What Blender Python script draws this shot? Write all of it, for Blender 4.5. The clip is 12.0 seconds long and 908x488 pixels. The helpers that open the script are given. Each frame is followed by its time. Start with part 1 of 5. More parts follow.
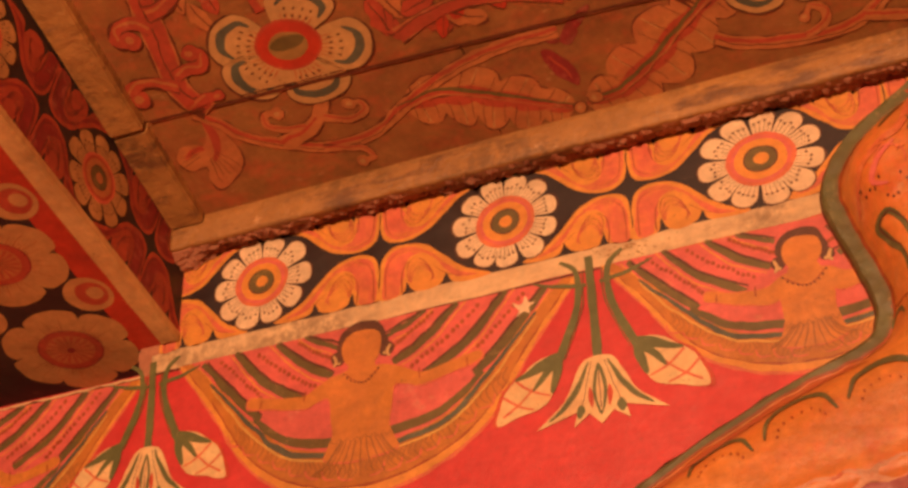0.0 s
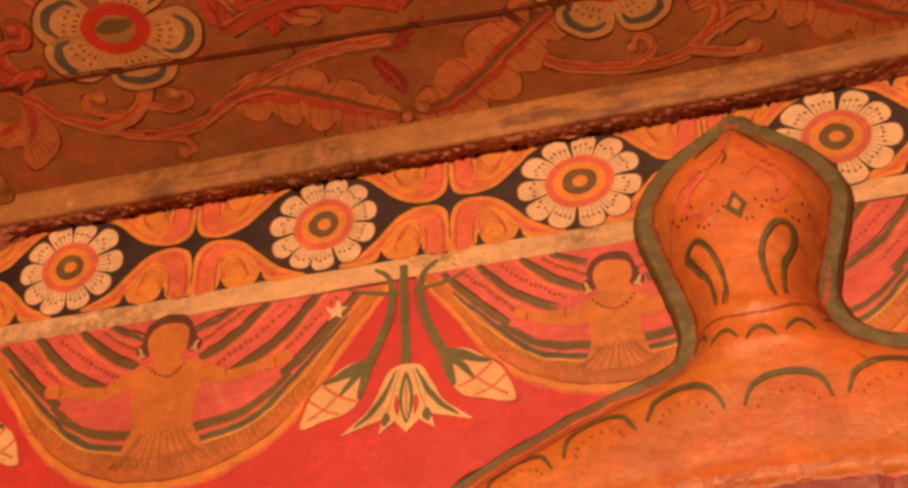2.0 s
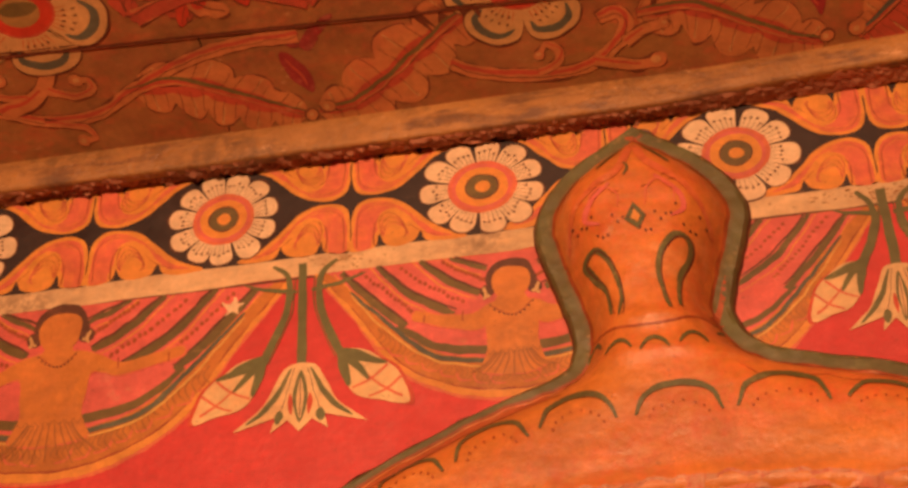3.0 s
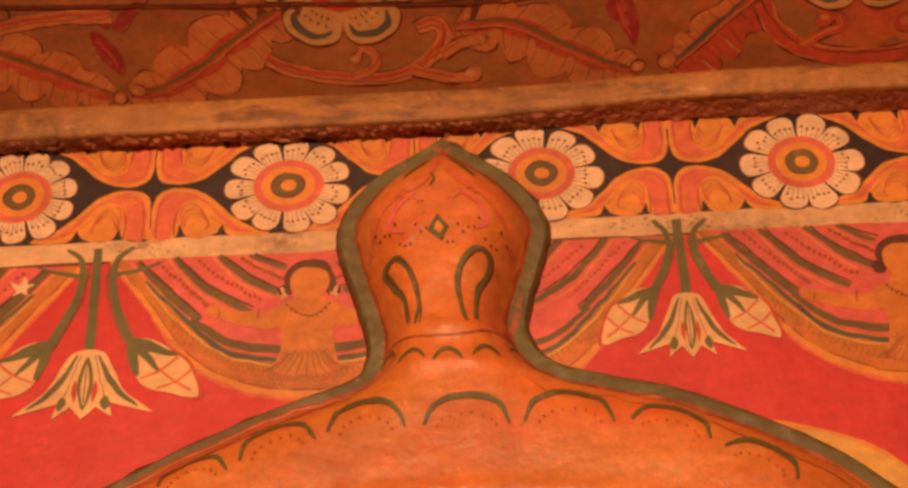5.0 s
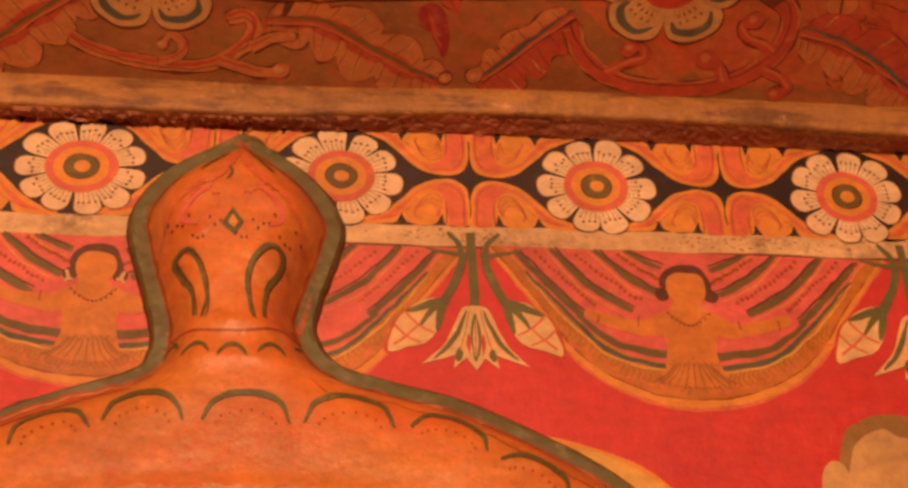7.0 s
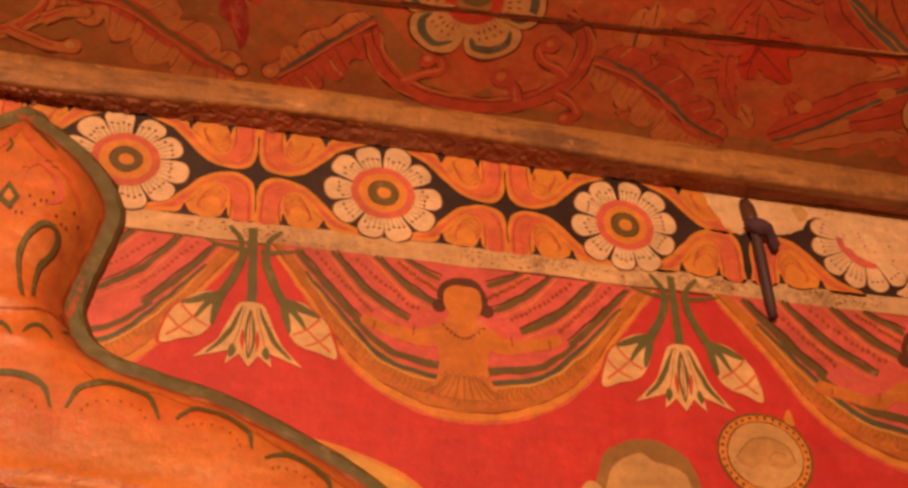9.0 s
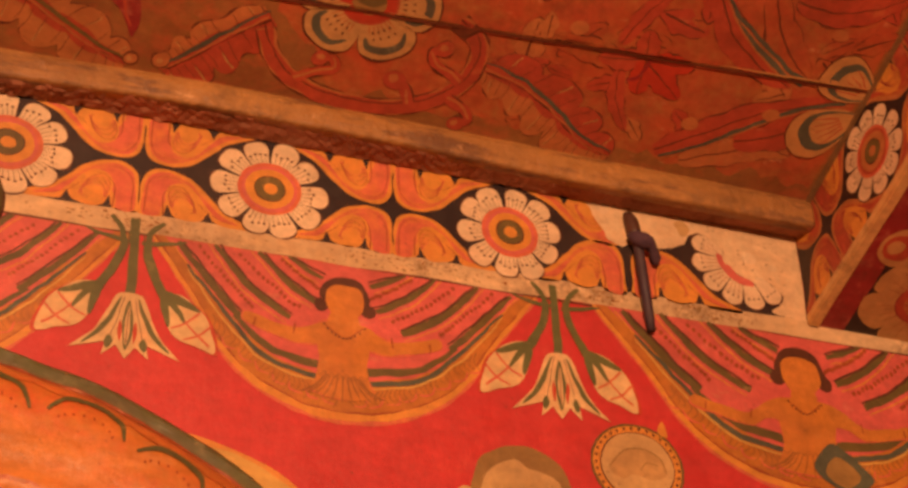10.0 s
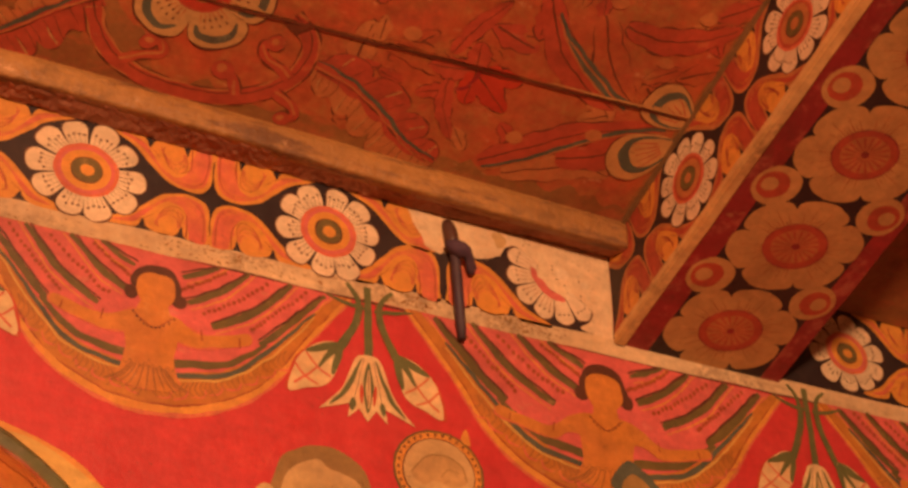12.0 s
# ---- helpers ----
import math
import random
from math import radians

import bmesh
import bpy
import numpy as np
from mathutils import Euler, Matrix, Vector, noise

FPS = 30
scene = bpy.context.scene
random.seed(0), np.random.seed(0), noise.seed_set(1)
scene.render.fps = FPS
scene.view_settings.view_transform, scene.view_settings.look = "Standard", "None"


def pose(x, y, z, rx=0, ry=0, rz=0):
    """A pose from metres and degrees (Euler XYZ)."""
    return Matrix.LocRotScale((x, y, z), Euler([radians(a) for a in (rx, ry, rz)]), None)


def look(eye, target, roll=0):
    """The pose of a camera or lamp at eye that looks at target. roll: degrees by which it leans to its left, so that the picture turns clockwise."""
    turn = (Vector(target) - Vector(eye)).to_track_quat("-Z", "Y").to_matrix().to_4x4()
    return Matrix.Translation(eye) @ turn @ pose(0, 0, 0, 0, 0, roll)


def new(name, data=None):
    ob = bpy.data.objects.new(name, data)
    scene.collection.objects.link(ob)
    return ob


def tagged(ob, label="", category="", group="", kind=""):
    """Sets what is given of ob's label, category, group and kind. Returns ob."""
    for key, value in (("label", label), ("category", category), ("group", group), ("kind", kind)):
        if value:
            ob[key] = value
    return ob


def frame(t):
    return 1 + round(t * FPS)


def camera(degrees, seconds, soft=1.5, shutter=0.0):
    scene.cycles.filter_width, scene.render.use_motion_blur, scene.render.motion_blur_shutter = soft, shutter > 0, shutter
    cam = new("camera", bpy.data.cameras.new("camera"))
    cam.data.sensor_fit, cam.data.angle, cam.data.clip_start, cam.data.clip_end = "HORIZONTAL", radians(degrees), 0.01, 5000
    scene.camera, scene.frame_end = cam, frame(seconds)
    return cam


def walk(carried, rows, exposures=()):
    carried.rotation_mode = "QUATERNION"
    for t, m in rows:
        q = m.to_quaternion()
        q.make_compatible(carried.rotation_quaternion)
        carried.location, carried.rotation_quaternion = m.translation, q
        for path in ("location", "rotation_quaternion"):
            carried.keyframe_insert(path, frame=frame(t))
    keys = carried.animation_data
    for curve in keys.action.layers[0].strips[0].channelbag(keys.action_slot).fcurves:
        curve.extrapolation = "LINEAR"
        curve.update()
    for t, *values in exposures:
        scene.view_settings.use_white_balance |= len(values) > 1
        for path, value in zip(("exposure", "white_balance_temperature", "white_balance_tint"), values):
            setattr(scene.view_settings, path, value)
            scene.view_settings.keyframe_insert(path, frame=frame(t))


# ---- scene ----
from mathutils import geometry

# A tripod pan: the eye stands still and turns level, looking up at the head of a painted wall.
EYE = 1.5
cam = camera(32.8, 12.0, soft=3.0)
PAN = [
    (0.0, 121.00, 1.02, 24.00), (0.5, 121.05, 1.00, 22.30), (1.0, 121.06, 0.99, 20.36), (1.5, 121.07, 0.97, 18.33),
    (2.0, 121.08, 0.96, 16.05), (2.5, 121.09, 0.95, 13.99), (3.0, 121.09, 0.94, 11.72), (5.0, 121.12, 0.93, 3.14),
    (5.5, 121.12, 0.93, 1.13), (6.0, 121.12, 0.94, -1.13), (6.5, 121.12, 0.95, -3.35), (7.0, 121.11, 0.96, -5.75),
    (9.0, 121.08, 0.96, -15.16), (9.5, 121.08, 0.96, -17.63), (10.0, 121.07, 0.96, -20.15), (10.5, 121.07, 0.96, -22.39),
    (11.0, 121.05, 0.96, -24.79), (11.5, 121.04, 0.96, -26.54), (12.0, 121.01, 0.96, -28.03),
]
walk(cam, [(t, pose(0, 0, EYE, tilt, lean, turn)) for t, tilt, lean, turn in PAN],
     exposures=[(0.0, 0.0), (2.5, -0.05), (5.0, -0.10), (7.0, -0.10), (9.5, -0.07), (12.0, 0.0)])

# ---- light: one warm lamp high in the shrine room behind the eye, and a dim room ----
world = bpy.data.worlds.new("world")
scene.world = world
world.use_nodes = True
world.node_tree.nodes["Background"].inputs[0].default_value = (1.0, 0.50, 0.42, 1)
world.node_tree.nodes["Background"].inputs[1].default_value = 0.075
lamp_data = bpy.data.lights.new("lamp", "AREA")
lamp_data.shape, lamp_data.size, lamp_data.energy, lamp_data.color = "DISK", 0.35, 169, (1.0, 0.525, 0.265)
lamp = new("lamp", lamp_data)
lamp.matrix_world = look((-0.45, -1.9, 2.45), (0.1, 1.76, 2.5))


# ---- materials ----
def node_mat(name, rough=0.6):
    m = bpy.data.materials.new(name)
    m.use_nodes = True
    nt = m.node_tree
    b = nt.nodes["Principled BSDF"]
    b.inputs["Roughness"].default_value = rough
    return m, nt, b


def add(nt, kind, **inputs):
    n = nt.nodes.new(kind)
    for k, v in inputs.items():
        n.inputs[k.replace("_", " ")].default_value = v
    return n


def mix_rgb(nt, fac, a, b, blend="MIX"):
    n = nt.nodes.new("ShaderNodeMix")
    n.data_type, n.blend_type = "RGBA", blend
    for sock, v in ((n.inputs["Factor"], fac), (n.inputs["A"], a), (n.inputs["B"], b)):
        if isinstance(v, bpy.types.NodeSocket):
            nt.links.new(v, sock)
        else:
            sock.default_value = (*v, 1) if isinstance(v, tuple) and len(v) == 3 else v
    return n.outputs["Result"]


def ramp(nt, src, lo, hi):
    r = nt.nodes.new("ShaderNodeMapRange")
    r.inputs["From Min"].default_value, r.inputs["From Max"].default_value = lo, hi
    nt.links.new(src, r.inputs["Value"])
    return r.outputs["Result"]


def ramp_to(nt, src, lo, hi):
    r = nt.nodes.new("ShaderNodeMapRange")
    r.inputs["From Min"].default_value, r.inputs["From Max"].default_value = 0.3, 0.7
    r.inputs["To Min"].default_value, r.inputs["To Max"].default_value = lo, hi
    nt.links.new(src, r.inputs["Value"])
    return r.outputs["Result"]


def noise_fac(nt, scale, detail=4.0, rough=0.6, stretch=(1, 1, 1)):
    tc = nt.nodes.new("ShaderNodeTexCoord")
    mp = nt.nodes.new("ShaderNodeMapping")
    mp.inputs["Scale"].default_value = stretch
    nt.links.new(tc.outputs["Object"], mp.inputs["Vector"])
    n = add(nt, "ShaderNodeTexNoise", Scale=scale, Detail=detail, Roughness=rough)
    nt.links.new(mp.outputs["Vector"], n.inputs["Vector"])
    return n.outputs["Fac"]


def scaled(nt, src, k):
    n = nt.nodes.new("ShaderNodeMath")
    n.operation = "MULTIPLY"
    n.inputs[1].default_value = k
    nt.links.new(src, n.inputs[0])
    return n.outputs[0]


def painted(name, col, second=None, wear=(0.5, 0.38, 0.24), worn=0.35, rough=0.55, bump=0.25, blotch=9.0, stretch=(1, 1, 1), spot=(0.60, 0.70), grain=26, grime=0.28, smudge=0.0, chips=0.0, patchy=0.8):
    """Old tempera paint: two tones in brushy blotches, fine grain, rubbed spots that show the ground coat, slight relief."""
    m, nt, b = node_mat(name, rough)
    second = second or tuple(c * 0.72 for c in col)
    c = mix_rgb(nt, ramp(nt, noise_fac(nt, blotch, 5, 0.62, stretch), 0.36, 0.66), col, second)
    c = mix_rgb(nt, ramp(nt, noise_fac(nt, 85, 3, 0.6), 0.35, 0.75), c, tuple(x * 0.82 for x in col))
    spots = ramp(nt, noise_fac(nt, grain, 7, 0.72, stretch), *spot)
    mul = nt.nodes.new("ShaderNodeMath")
    mul.operation = "MULTIPLY"
    mul.inputs[1].default_value = worn
    nt.links.new(spots, mul.inputs[0])
    c = mix_rgb(nt, mul.outputs[0], c, wear)
    streak = scaled(nt, ramp(nt, noise_fac(nt, 55, 4, 0.6, (0.3, 1, 1.6)), 0.42, 0.68), 0.16)
    c = mix_rgb(nt, streak, c, tuple(x * 0.62 for x in second))
    light = scaled(nt, ramp(nt, noise_fac(nt, 33, 4, 0.6, (1.4, 1, 0.5)), 0.50, 0.74), 0.20)
    c = mix_rgb(nt, light, c, tuple(min(x * 1.25 + 0.004, 0.85) for x in col))
    smoke = scaled(nt, ramp(nt, noise_fac(nt, 4.2, 8, 0.66), 0.47, 0.72), grime)
    c = mix_rgb(nt, smoke, c, (0.10, 0.040, 0.016))
    if smudge:
        # dark rubbed patches that break up at their edges
        both = nt.nodes.new("ShaderNodeMath")
        both.operation = "MULTIPLY"
        nt.links.new(ramp(nt, noise_fac(nt, 7.5, 4, 0.6, (0.6, 1, 1)), 0.50, 0.60), both.inputs[0])
        nt.links.new(ramp(nt, noise_fac(nt, 58, 5, 0.7), 0.40, 0.56), both.inputs[1])
        c = mix_rgb(nt, scaled(nt, both.outputs[0], smudge), c, (0.095, 0.046, 0.019))
    if chips:
        # pale flecks where the paint has flaked
        c = mix_rgb(nt, scaled(nt, ramp(nt, noise_fac(nt, 48, 5, 0.7, (0.5, 1, 1)), 0.635, 0.68), chips), c, (0.66, 0.36, 0.17))
    specks = scaled(nt, ramp(nt, noise_fac(nt, 130, 3, 0.7), 0.66, 0.72), 0.45)
    c = mix_rgb(nt, specks, c, (0.11, 0.05, 0.025))
    # the coat lies thick and thin by the brush
    for scale, lo, hi, stretch2 in ((13, 0.80, 1.10, (1, 1, 1)), (42, 0.84, 1.10, (0.6, 1, 1.3)), (110, 0.88, 1.08, (1, 1, 1))):
        grey = nt.nodes.new("ShaderNodeCombineColor")
        dense = ramp_to(nt, noise_fac(nt, scale, 4, 0.65, stretch2), 1 - (1 - lo) * patchy, 1 + (hi - 1) * patchy)
        for k in range(3):
            nt.links.new(dense, grey.inputs[k])
        c = mix_rgb(nt, 1.0, c, grey.outputs[0], "MULTIPLY")
    nt.links.new(c, b.inputs["Base Color"])
    bp = add(nt, "ShaderNodeBump", Strength=bump, Distance=0.004)
    nt.links.new(noise_fac(nt, 60, 6, 0.65), bp.inputs["Height"])
    nt.links.new(bp.outputs["Normal"], b.inputs["Normal"])
    nt.links.new(ramp_to(nt, noise_fac(nt, 18, 4, 0.6), rough - 0.14, rough + 0.12), b.inputs["Roughness"])
    return m


RED = painted("red_paint", (0.62, 0.043, 0.043), (0.53, 0.030, 0.034), wear=(0.64, 0.11, 0.07), worn=0.22, grime=0.10, patchy=0.45, blotch=5)
BLACK = painted("black_paint", (0.026, 0.013, 0.014), (0.034, 0.018, 0.016), wear=(0.2, 0.1, 0.05), worn=0.25)
CREAM = painted("cream_paint", (0.83, 0.60, 0.38), (0.78, 0.51, 0.31), wear=(0.52, 0.28, 0.14), worn=0.4, smudge=0.10, grime=0.15)
BAND = painted("band_paint", (0.79, 0.54, 0.31), (0.72, 0.44, 0.22), wear=(0.30, 0.17, 0.08), worn=0.6, stretch=(0.35, 1, 1), spot=(0.54, 0.68), grain=15, smudge=0.50)
AMBER = painted("amber_paint", (0.76, 0.31, 0.055), (0.72, 0.25, 0.042), wear=(0.5, 0.2, 0.06), smudge=0.08, grime=0.18)
CORAL = painted("coral_paint", (0.72, 0.140, 0.085), (0.70, 0.20, 0.06), wear=(0.6, 0.24, 0.08), blotch=24, smudge=0.12)
VEIN = painted("vein_paint", (0.34, 0.065, 0.018), (0.40, 0.09, 0.02), wear=(0.6, 0.2, 0.08))
ROSE = painted("rose_paint", (0.70, 0.155, 0.130), (0.66, 0.12, 0.08), wear=(0.66, 0.25, 0.12))
VERMIL = painted("vermilion_paint", (0.60, 0.07, 0.03), (0.50, 0.05, 0.025), wear=(0.6, 0.2, 0.08))
PINK = painted("pink_paint", (0.72, 0.135, 0.120), (0.70, 0.115, 0.095), wear=(0.65, 0.3, 0.2), smudge=0.15, chips=0.2)
OLIVE = painted("olive_paint", (0.175, 0.118, 0.034), (0.105, 0.075, 0.026), wear=(0.4, 0.25, 0.08), chips=0.2)
GREEN = painted("green_paint", (0.15, 0.15, 0.05), (0.11, 0.115, 0.04), wear=(0.4, 0.3, 0.1))
TEAL = painted("teal_paint", (0.12, 0.13, 0.085), (0.06, 0.06, 0.045), wear=(0.35, 0.28, 0.15))
LINE = painted("brown_line_paint", (0.10, 0.03, 0.015), (0.14, 0.045, 0.02), wear=(0.4, 0.15, 0.06))
PLASTER = painted("bare_plaster", (0.86, 0.60, 0.36), (0.81, 0.50, 0.27), wear=(0.6, 0.28, 0.14), worn=0.5, bump=0.9, blotch=18, smudge=0.18, grime=0.12)
CEIL = painted("ceiling_ground_paint", (0.34, 0.145, 0.042), (0.30, 0.085, 0.030), wear=(0.48, 0.10, 0.036), worn=0.75, blotch=11, stretch=(0.6, 1, 1), spot=(0.5, 0.66), grime=0.4, chips=0.25, smudge=0.3)
WASH = painted("ceiling_red_wash", (0.52, 0.090, 0.034), (0.42, 0.17, 0.048), wear=(0.34, 0.07, 0.025), worn=0.5, blotch=17, spot=(0.5, 0.66), grime=0.3, chips=0.35, smudge=0.25)
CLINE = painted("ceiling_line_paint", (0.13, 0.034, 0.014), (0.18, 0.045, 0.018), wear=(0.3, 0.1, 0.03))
CRED = painted("ceiling_red_paint", (0.50, 0.078, 0.036), (0.42, 0.058, 0.030), wear=(0.48, 0.15, 0.05), worn=0.5, chips=0.2, smudge=0.25)
CTAN = painted("ceiling_leaf_paint", (0.54, 0.200, 0.064), (0.50, 0.130, 0.046), wear=(0.36, 0.12, 0.04), chips=0.2, smudge=0.2)
BATTEN = painted("batten_paint", (0.46, 0.215, 0.060), (0.34, 0.145, 0.042), wear=(0.13, 0.05, 0.022), worn=0.8, stretch=(0.22, 1, 1), bump=1.0, spot=(0.50, 0.60), grain=24, smudge=0.5, chips=0.6)
CRUST = painted("dark_crust", (0.50, 0.20, 0.11), (0.28, 0.10, 0.058), wear=(0.32, 0.13, 0.07), worn=0.5, bump=0.7, rough=0.9, grime=0.4)
IRON = painted("dark_iron", (0.060, 0.036, 0.060), (0.075, 0.038, 0.045), wear=(0.12, 0.06, 0.04), rough=0.6)
SEPIA = painted("sepia_line_paint", (0.33, 0.125, 0.025), (0.40, 0.14, 0.03))
SWAG = painted("swag_paint", (0.60, 0.21, 0.03), (0.50, 0.15, 0.03), wear=(0.62, 0.28, 0.08), blotch=16, smudge=0.25, chips=0.2)
FIGURE = painted("figure_paint", (0.66, 0.23, 0.04), (0.60, 0.19, 0.035), wear=(0.6, 0.3, 0.1), smudge=0.15)
PETAL = painted("lotus_paint", (0.82, 0.56, 0.28), (0.78, 0.43, 0.20), wear=(0.6, 0.3, 0.12), blotch=22)
PEACH = painted("peach_paint", (0.68, 0.42, 0.18), (0.60, 0.34, 0.13), wear=(0.45, 0.25, 0.1))
OCHRE = painted("ochre_olive_paint", (0.38, 0.21, 0.065), (0.28, 0.15, 0.045), wear=(0.4, 0.25, 0.1))
YELLOW = painted("yellow_paint", (0.72, 0.42, 0.10), (0.66, 0.34, 0.08), wear=(0.6, 0.3, 0.1))
SAND = painted("sand_paint", (0.60, 0.34, 0.13), (0.52, 0.27, 0.10), wear=(0.3, 0.14, 0.05), chips=0.2)
SCARLET = painted("scarlet_paint", (0.55, 0.05, 0.02), (0.44, 0.035, 0.018), wear=(0.4, 0.1, 0.04))
DEEPRED = painted("deep_red_paint", (0.32, 0.026, 0.026), (0.22, 0.016, 0.018), wear=(0.46, 0.13, 0.08), worn=0.7, spot=(0.52, 0.64), chips=0.25, smudge=0.3)
WORNPETAL = painted("worn_petal_paint", (0.60, 0.31, 0.11), (0.52, 0.23, 0.075), wear=(0.3, 0.12, 0.05), smudge=0.15)
BEAD = painted("bead_paint", (0.78, 0.46, 0.18), (0.64, 0.31, 0.10), wear=(0.4, 0.16, 0.07), worn=0.5, smudge=0.6)
OLDWOOD = painted("old_wood", (0.24, 0.13, 0.05), (0.16, 0.08, 0.03), wear=(0.1, 0.05, 0.03), stretch=(1, 0.2, 1))
FLAKE = painted("flaked_pale_paint", (0.72, 0.36, 0.22), (0.66, 0.22, 0.11), wear=(0.62, 0.13, 0.06), worn=0.8, spot=(0.46, 0.56), grain=38, blotch=26, bump=0.8, rough=0.5)
BLUSH = painted("blush_paint", (0.67, 0.145, 0.060), (0.66, 0.20, 0.045), wear=(0.72, 0.33, 0.16), worn=0.5, blotch=20, spot=(0.52, 0.66), rough=0.5)
BODY = painted("arch_paint", (0.69, 0.240, 0.046), (0.66, 0.132, 0.038), wear=(0.74, 0.33, 0.14), worn=0.6, rough=0.45, bump=0.4, blotch=11, stretch=(0.45, 1, 1), spot=(0.53, 0.68), grain=17, smudge=0.12)
RIMGREEN = painted("rim_green_paint", (0.135, 0.135, 0.046), (0.115, 0.090, 0.032), wear=(0.32, 0.24, 0.10), worn=0.5, spot=(0.56, 0.68), blotch=16, chips=0.22, smudge=0.3)
RUST = painted("rusty_iron", (0.12, 0.045, 0.025), (0.08, 0.03, 0.02), wear=(0.2, 0.09, 0.05))
RAG = painted("dark_rag", (0.075, 0.035, 0.075), (0.09, 0.045, 0.06), wear=(0.12, 0.06, 0.07), rough=0.9)
LIME = painted("limewash", (0.55, 0.40, 0.26), (0.48, 0.33, 0.2))
FLOORM = painted("cement_floor", (0.22, 0.12, 0.07), (0.16, 0.085, 0.05))

# ---- the plan, in metres ----
YW = 1.76            # face of the painted wall
ZB = 2.60            # underside of the beams at the wall
LX0, LX1 = -1.60, -1.225   # left beam
RX0, RX1 = 1.242, 1.56     # right beam
CY, CZ, CS = 1.715, 2.788, 0.40  # ceiling: height CZ at CY, rising by CS toward the room


def part(name, bm, material, parent=None, label=""):
    me = bpy.data.meshes.new(name)
    bm.to_mesh(me)
    bm.free()
    for m in (material if isinstance(material, (list, tuple)) else [material]):
        me.materials.append(m)
    ob = new(name, me)
    ob.parent = parent
    if label:
        tagged(ob, label)
    return ob


def box_bm(x0, x1, y0, y1, z0, z1, bevel=0.0, slope=0.0, cuts=0, rough=0.0, yref=YW, fine=14):
    """A box; slope lifts it as it leaves the wall, cuts and rough give it a hand-hewn surface."""
    bm = bmesh.new()
    bmesh.ops.create_cube(bm, size=1)
    for v in bm.verts:
        v.co = ((x0 + x1) / 2 + v.co.x * (x1 - x0), (y0 + y1) / 2 + v.co.y * (y1 - y0), (z0 + z1) / 2 + v.co.z * (z1 - z0))
    if bevel:
        bmesh.ops.bevel(bm, geom=list(bm.edges), offset=bevel, segments=2, affect="EDGES")
    if cuts:
        long = sorted(bm.edges, key=lambda e: -e.calc_length())
        n = [e for e in bm.edges if e.calc_length() > 0.6 * long[0].calc_length()]
        bmesh.ops.subdivide_edges(bm, edges=n, cuts=cuts, use_grid_fill=True)
    for v in bm.verts:
        if rough:
            v.co += noise.noise_vector(v.co * fine) * rough
        v.co.z += slope * (yref - v.co.y)
    return bm


def wall_box(name, x0, x1, y0, y1, z0, z1, mat, label, category="wall"):
    return tagged(part(name, box_bm(x0, x1, y0, y1, z0, z1), mat), label, category, kind="structure")


RECESS = -1.292      # from here to the beam's far side the wall stops short under the beam


def wall_north_bm():
    """The mural wall; behind the left beam its head is set back, so that the beam beds into it."""
    bm = bmesh.new()
    for x0, x1, y0, z0, z1 in ((RECESS, 3.2, YW, 0, 3.0), (LX0, RECESS, YW, 0, 2.553), (LX0, RECESS, YW + 0.052, 2.553, 3.0), (-3.2, LX0, YW, 0, 3.0)):
        piece = box_bm(x0, x1, y0, YW + 0.3, z0, z1)
        me = bpy.data.meshes.new("piece")
        piece.to_mesh(me)
        piece.free()
        bm.from_mesh(me)
        bpy.data.meshes.remove(me)
    return bm


wall_north = tagged(part("wall_north", wall_north_bm(), RED), "red-painted plaster wall with murals under the ceiling", "wall", kind="structure")
wall_south = wall_box("wall_south", -3.2, 3.2, -2.7, -2.5, 0, 4.8, LIME, "plain limewashed wall across the room")
wall_west = wall_box("wall_west", -3.4, -3.2, -2.7, YW + 0.3, 0, 4.8, LIME, "plain limewashed end wall of the room")
wall_east = wall_box("wall_east", 3.2, 3.4, -2.7, YW + 0.3, 0, 4.8, LIME, "plain limewashed end wall of the room")
floor = wall_box("floor", -3.4, 3.4, -2.7, YW + 0.3, -0.1, 0, FLOORM, "plain cement floor of the shrine room", "floor")

STEP = 0.0022   # the second row of boards laps under the first


def seam(u):
    """How far from the head of the wall the first board ends."""
    return 0.133 + 0.044 * -u if u < 0 else 0.141 + 0.062 * u


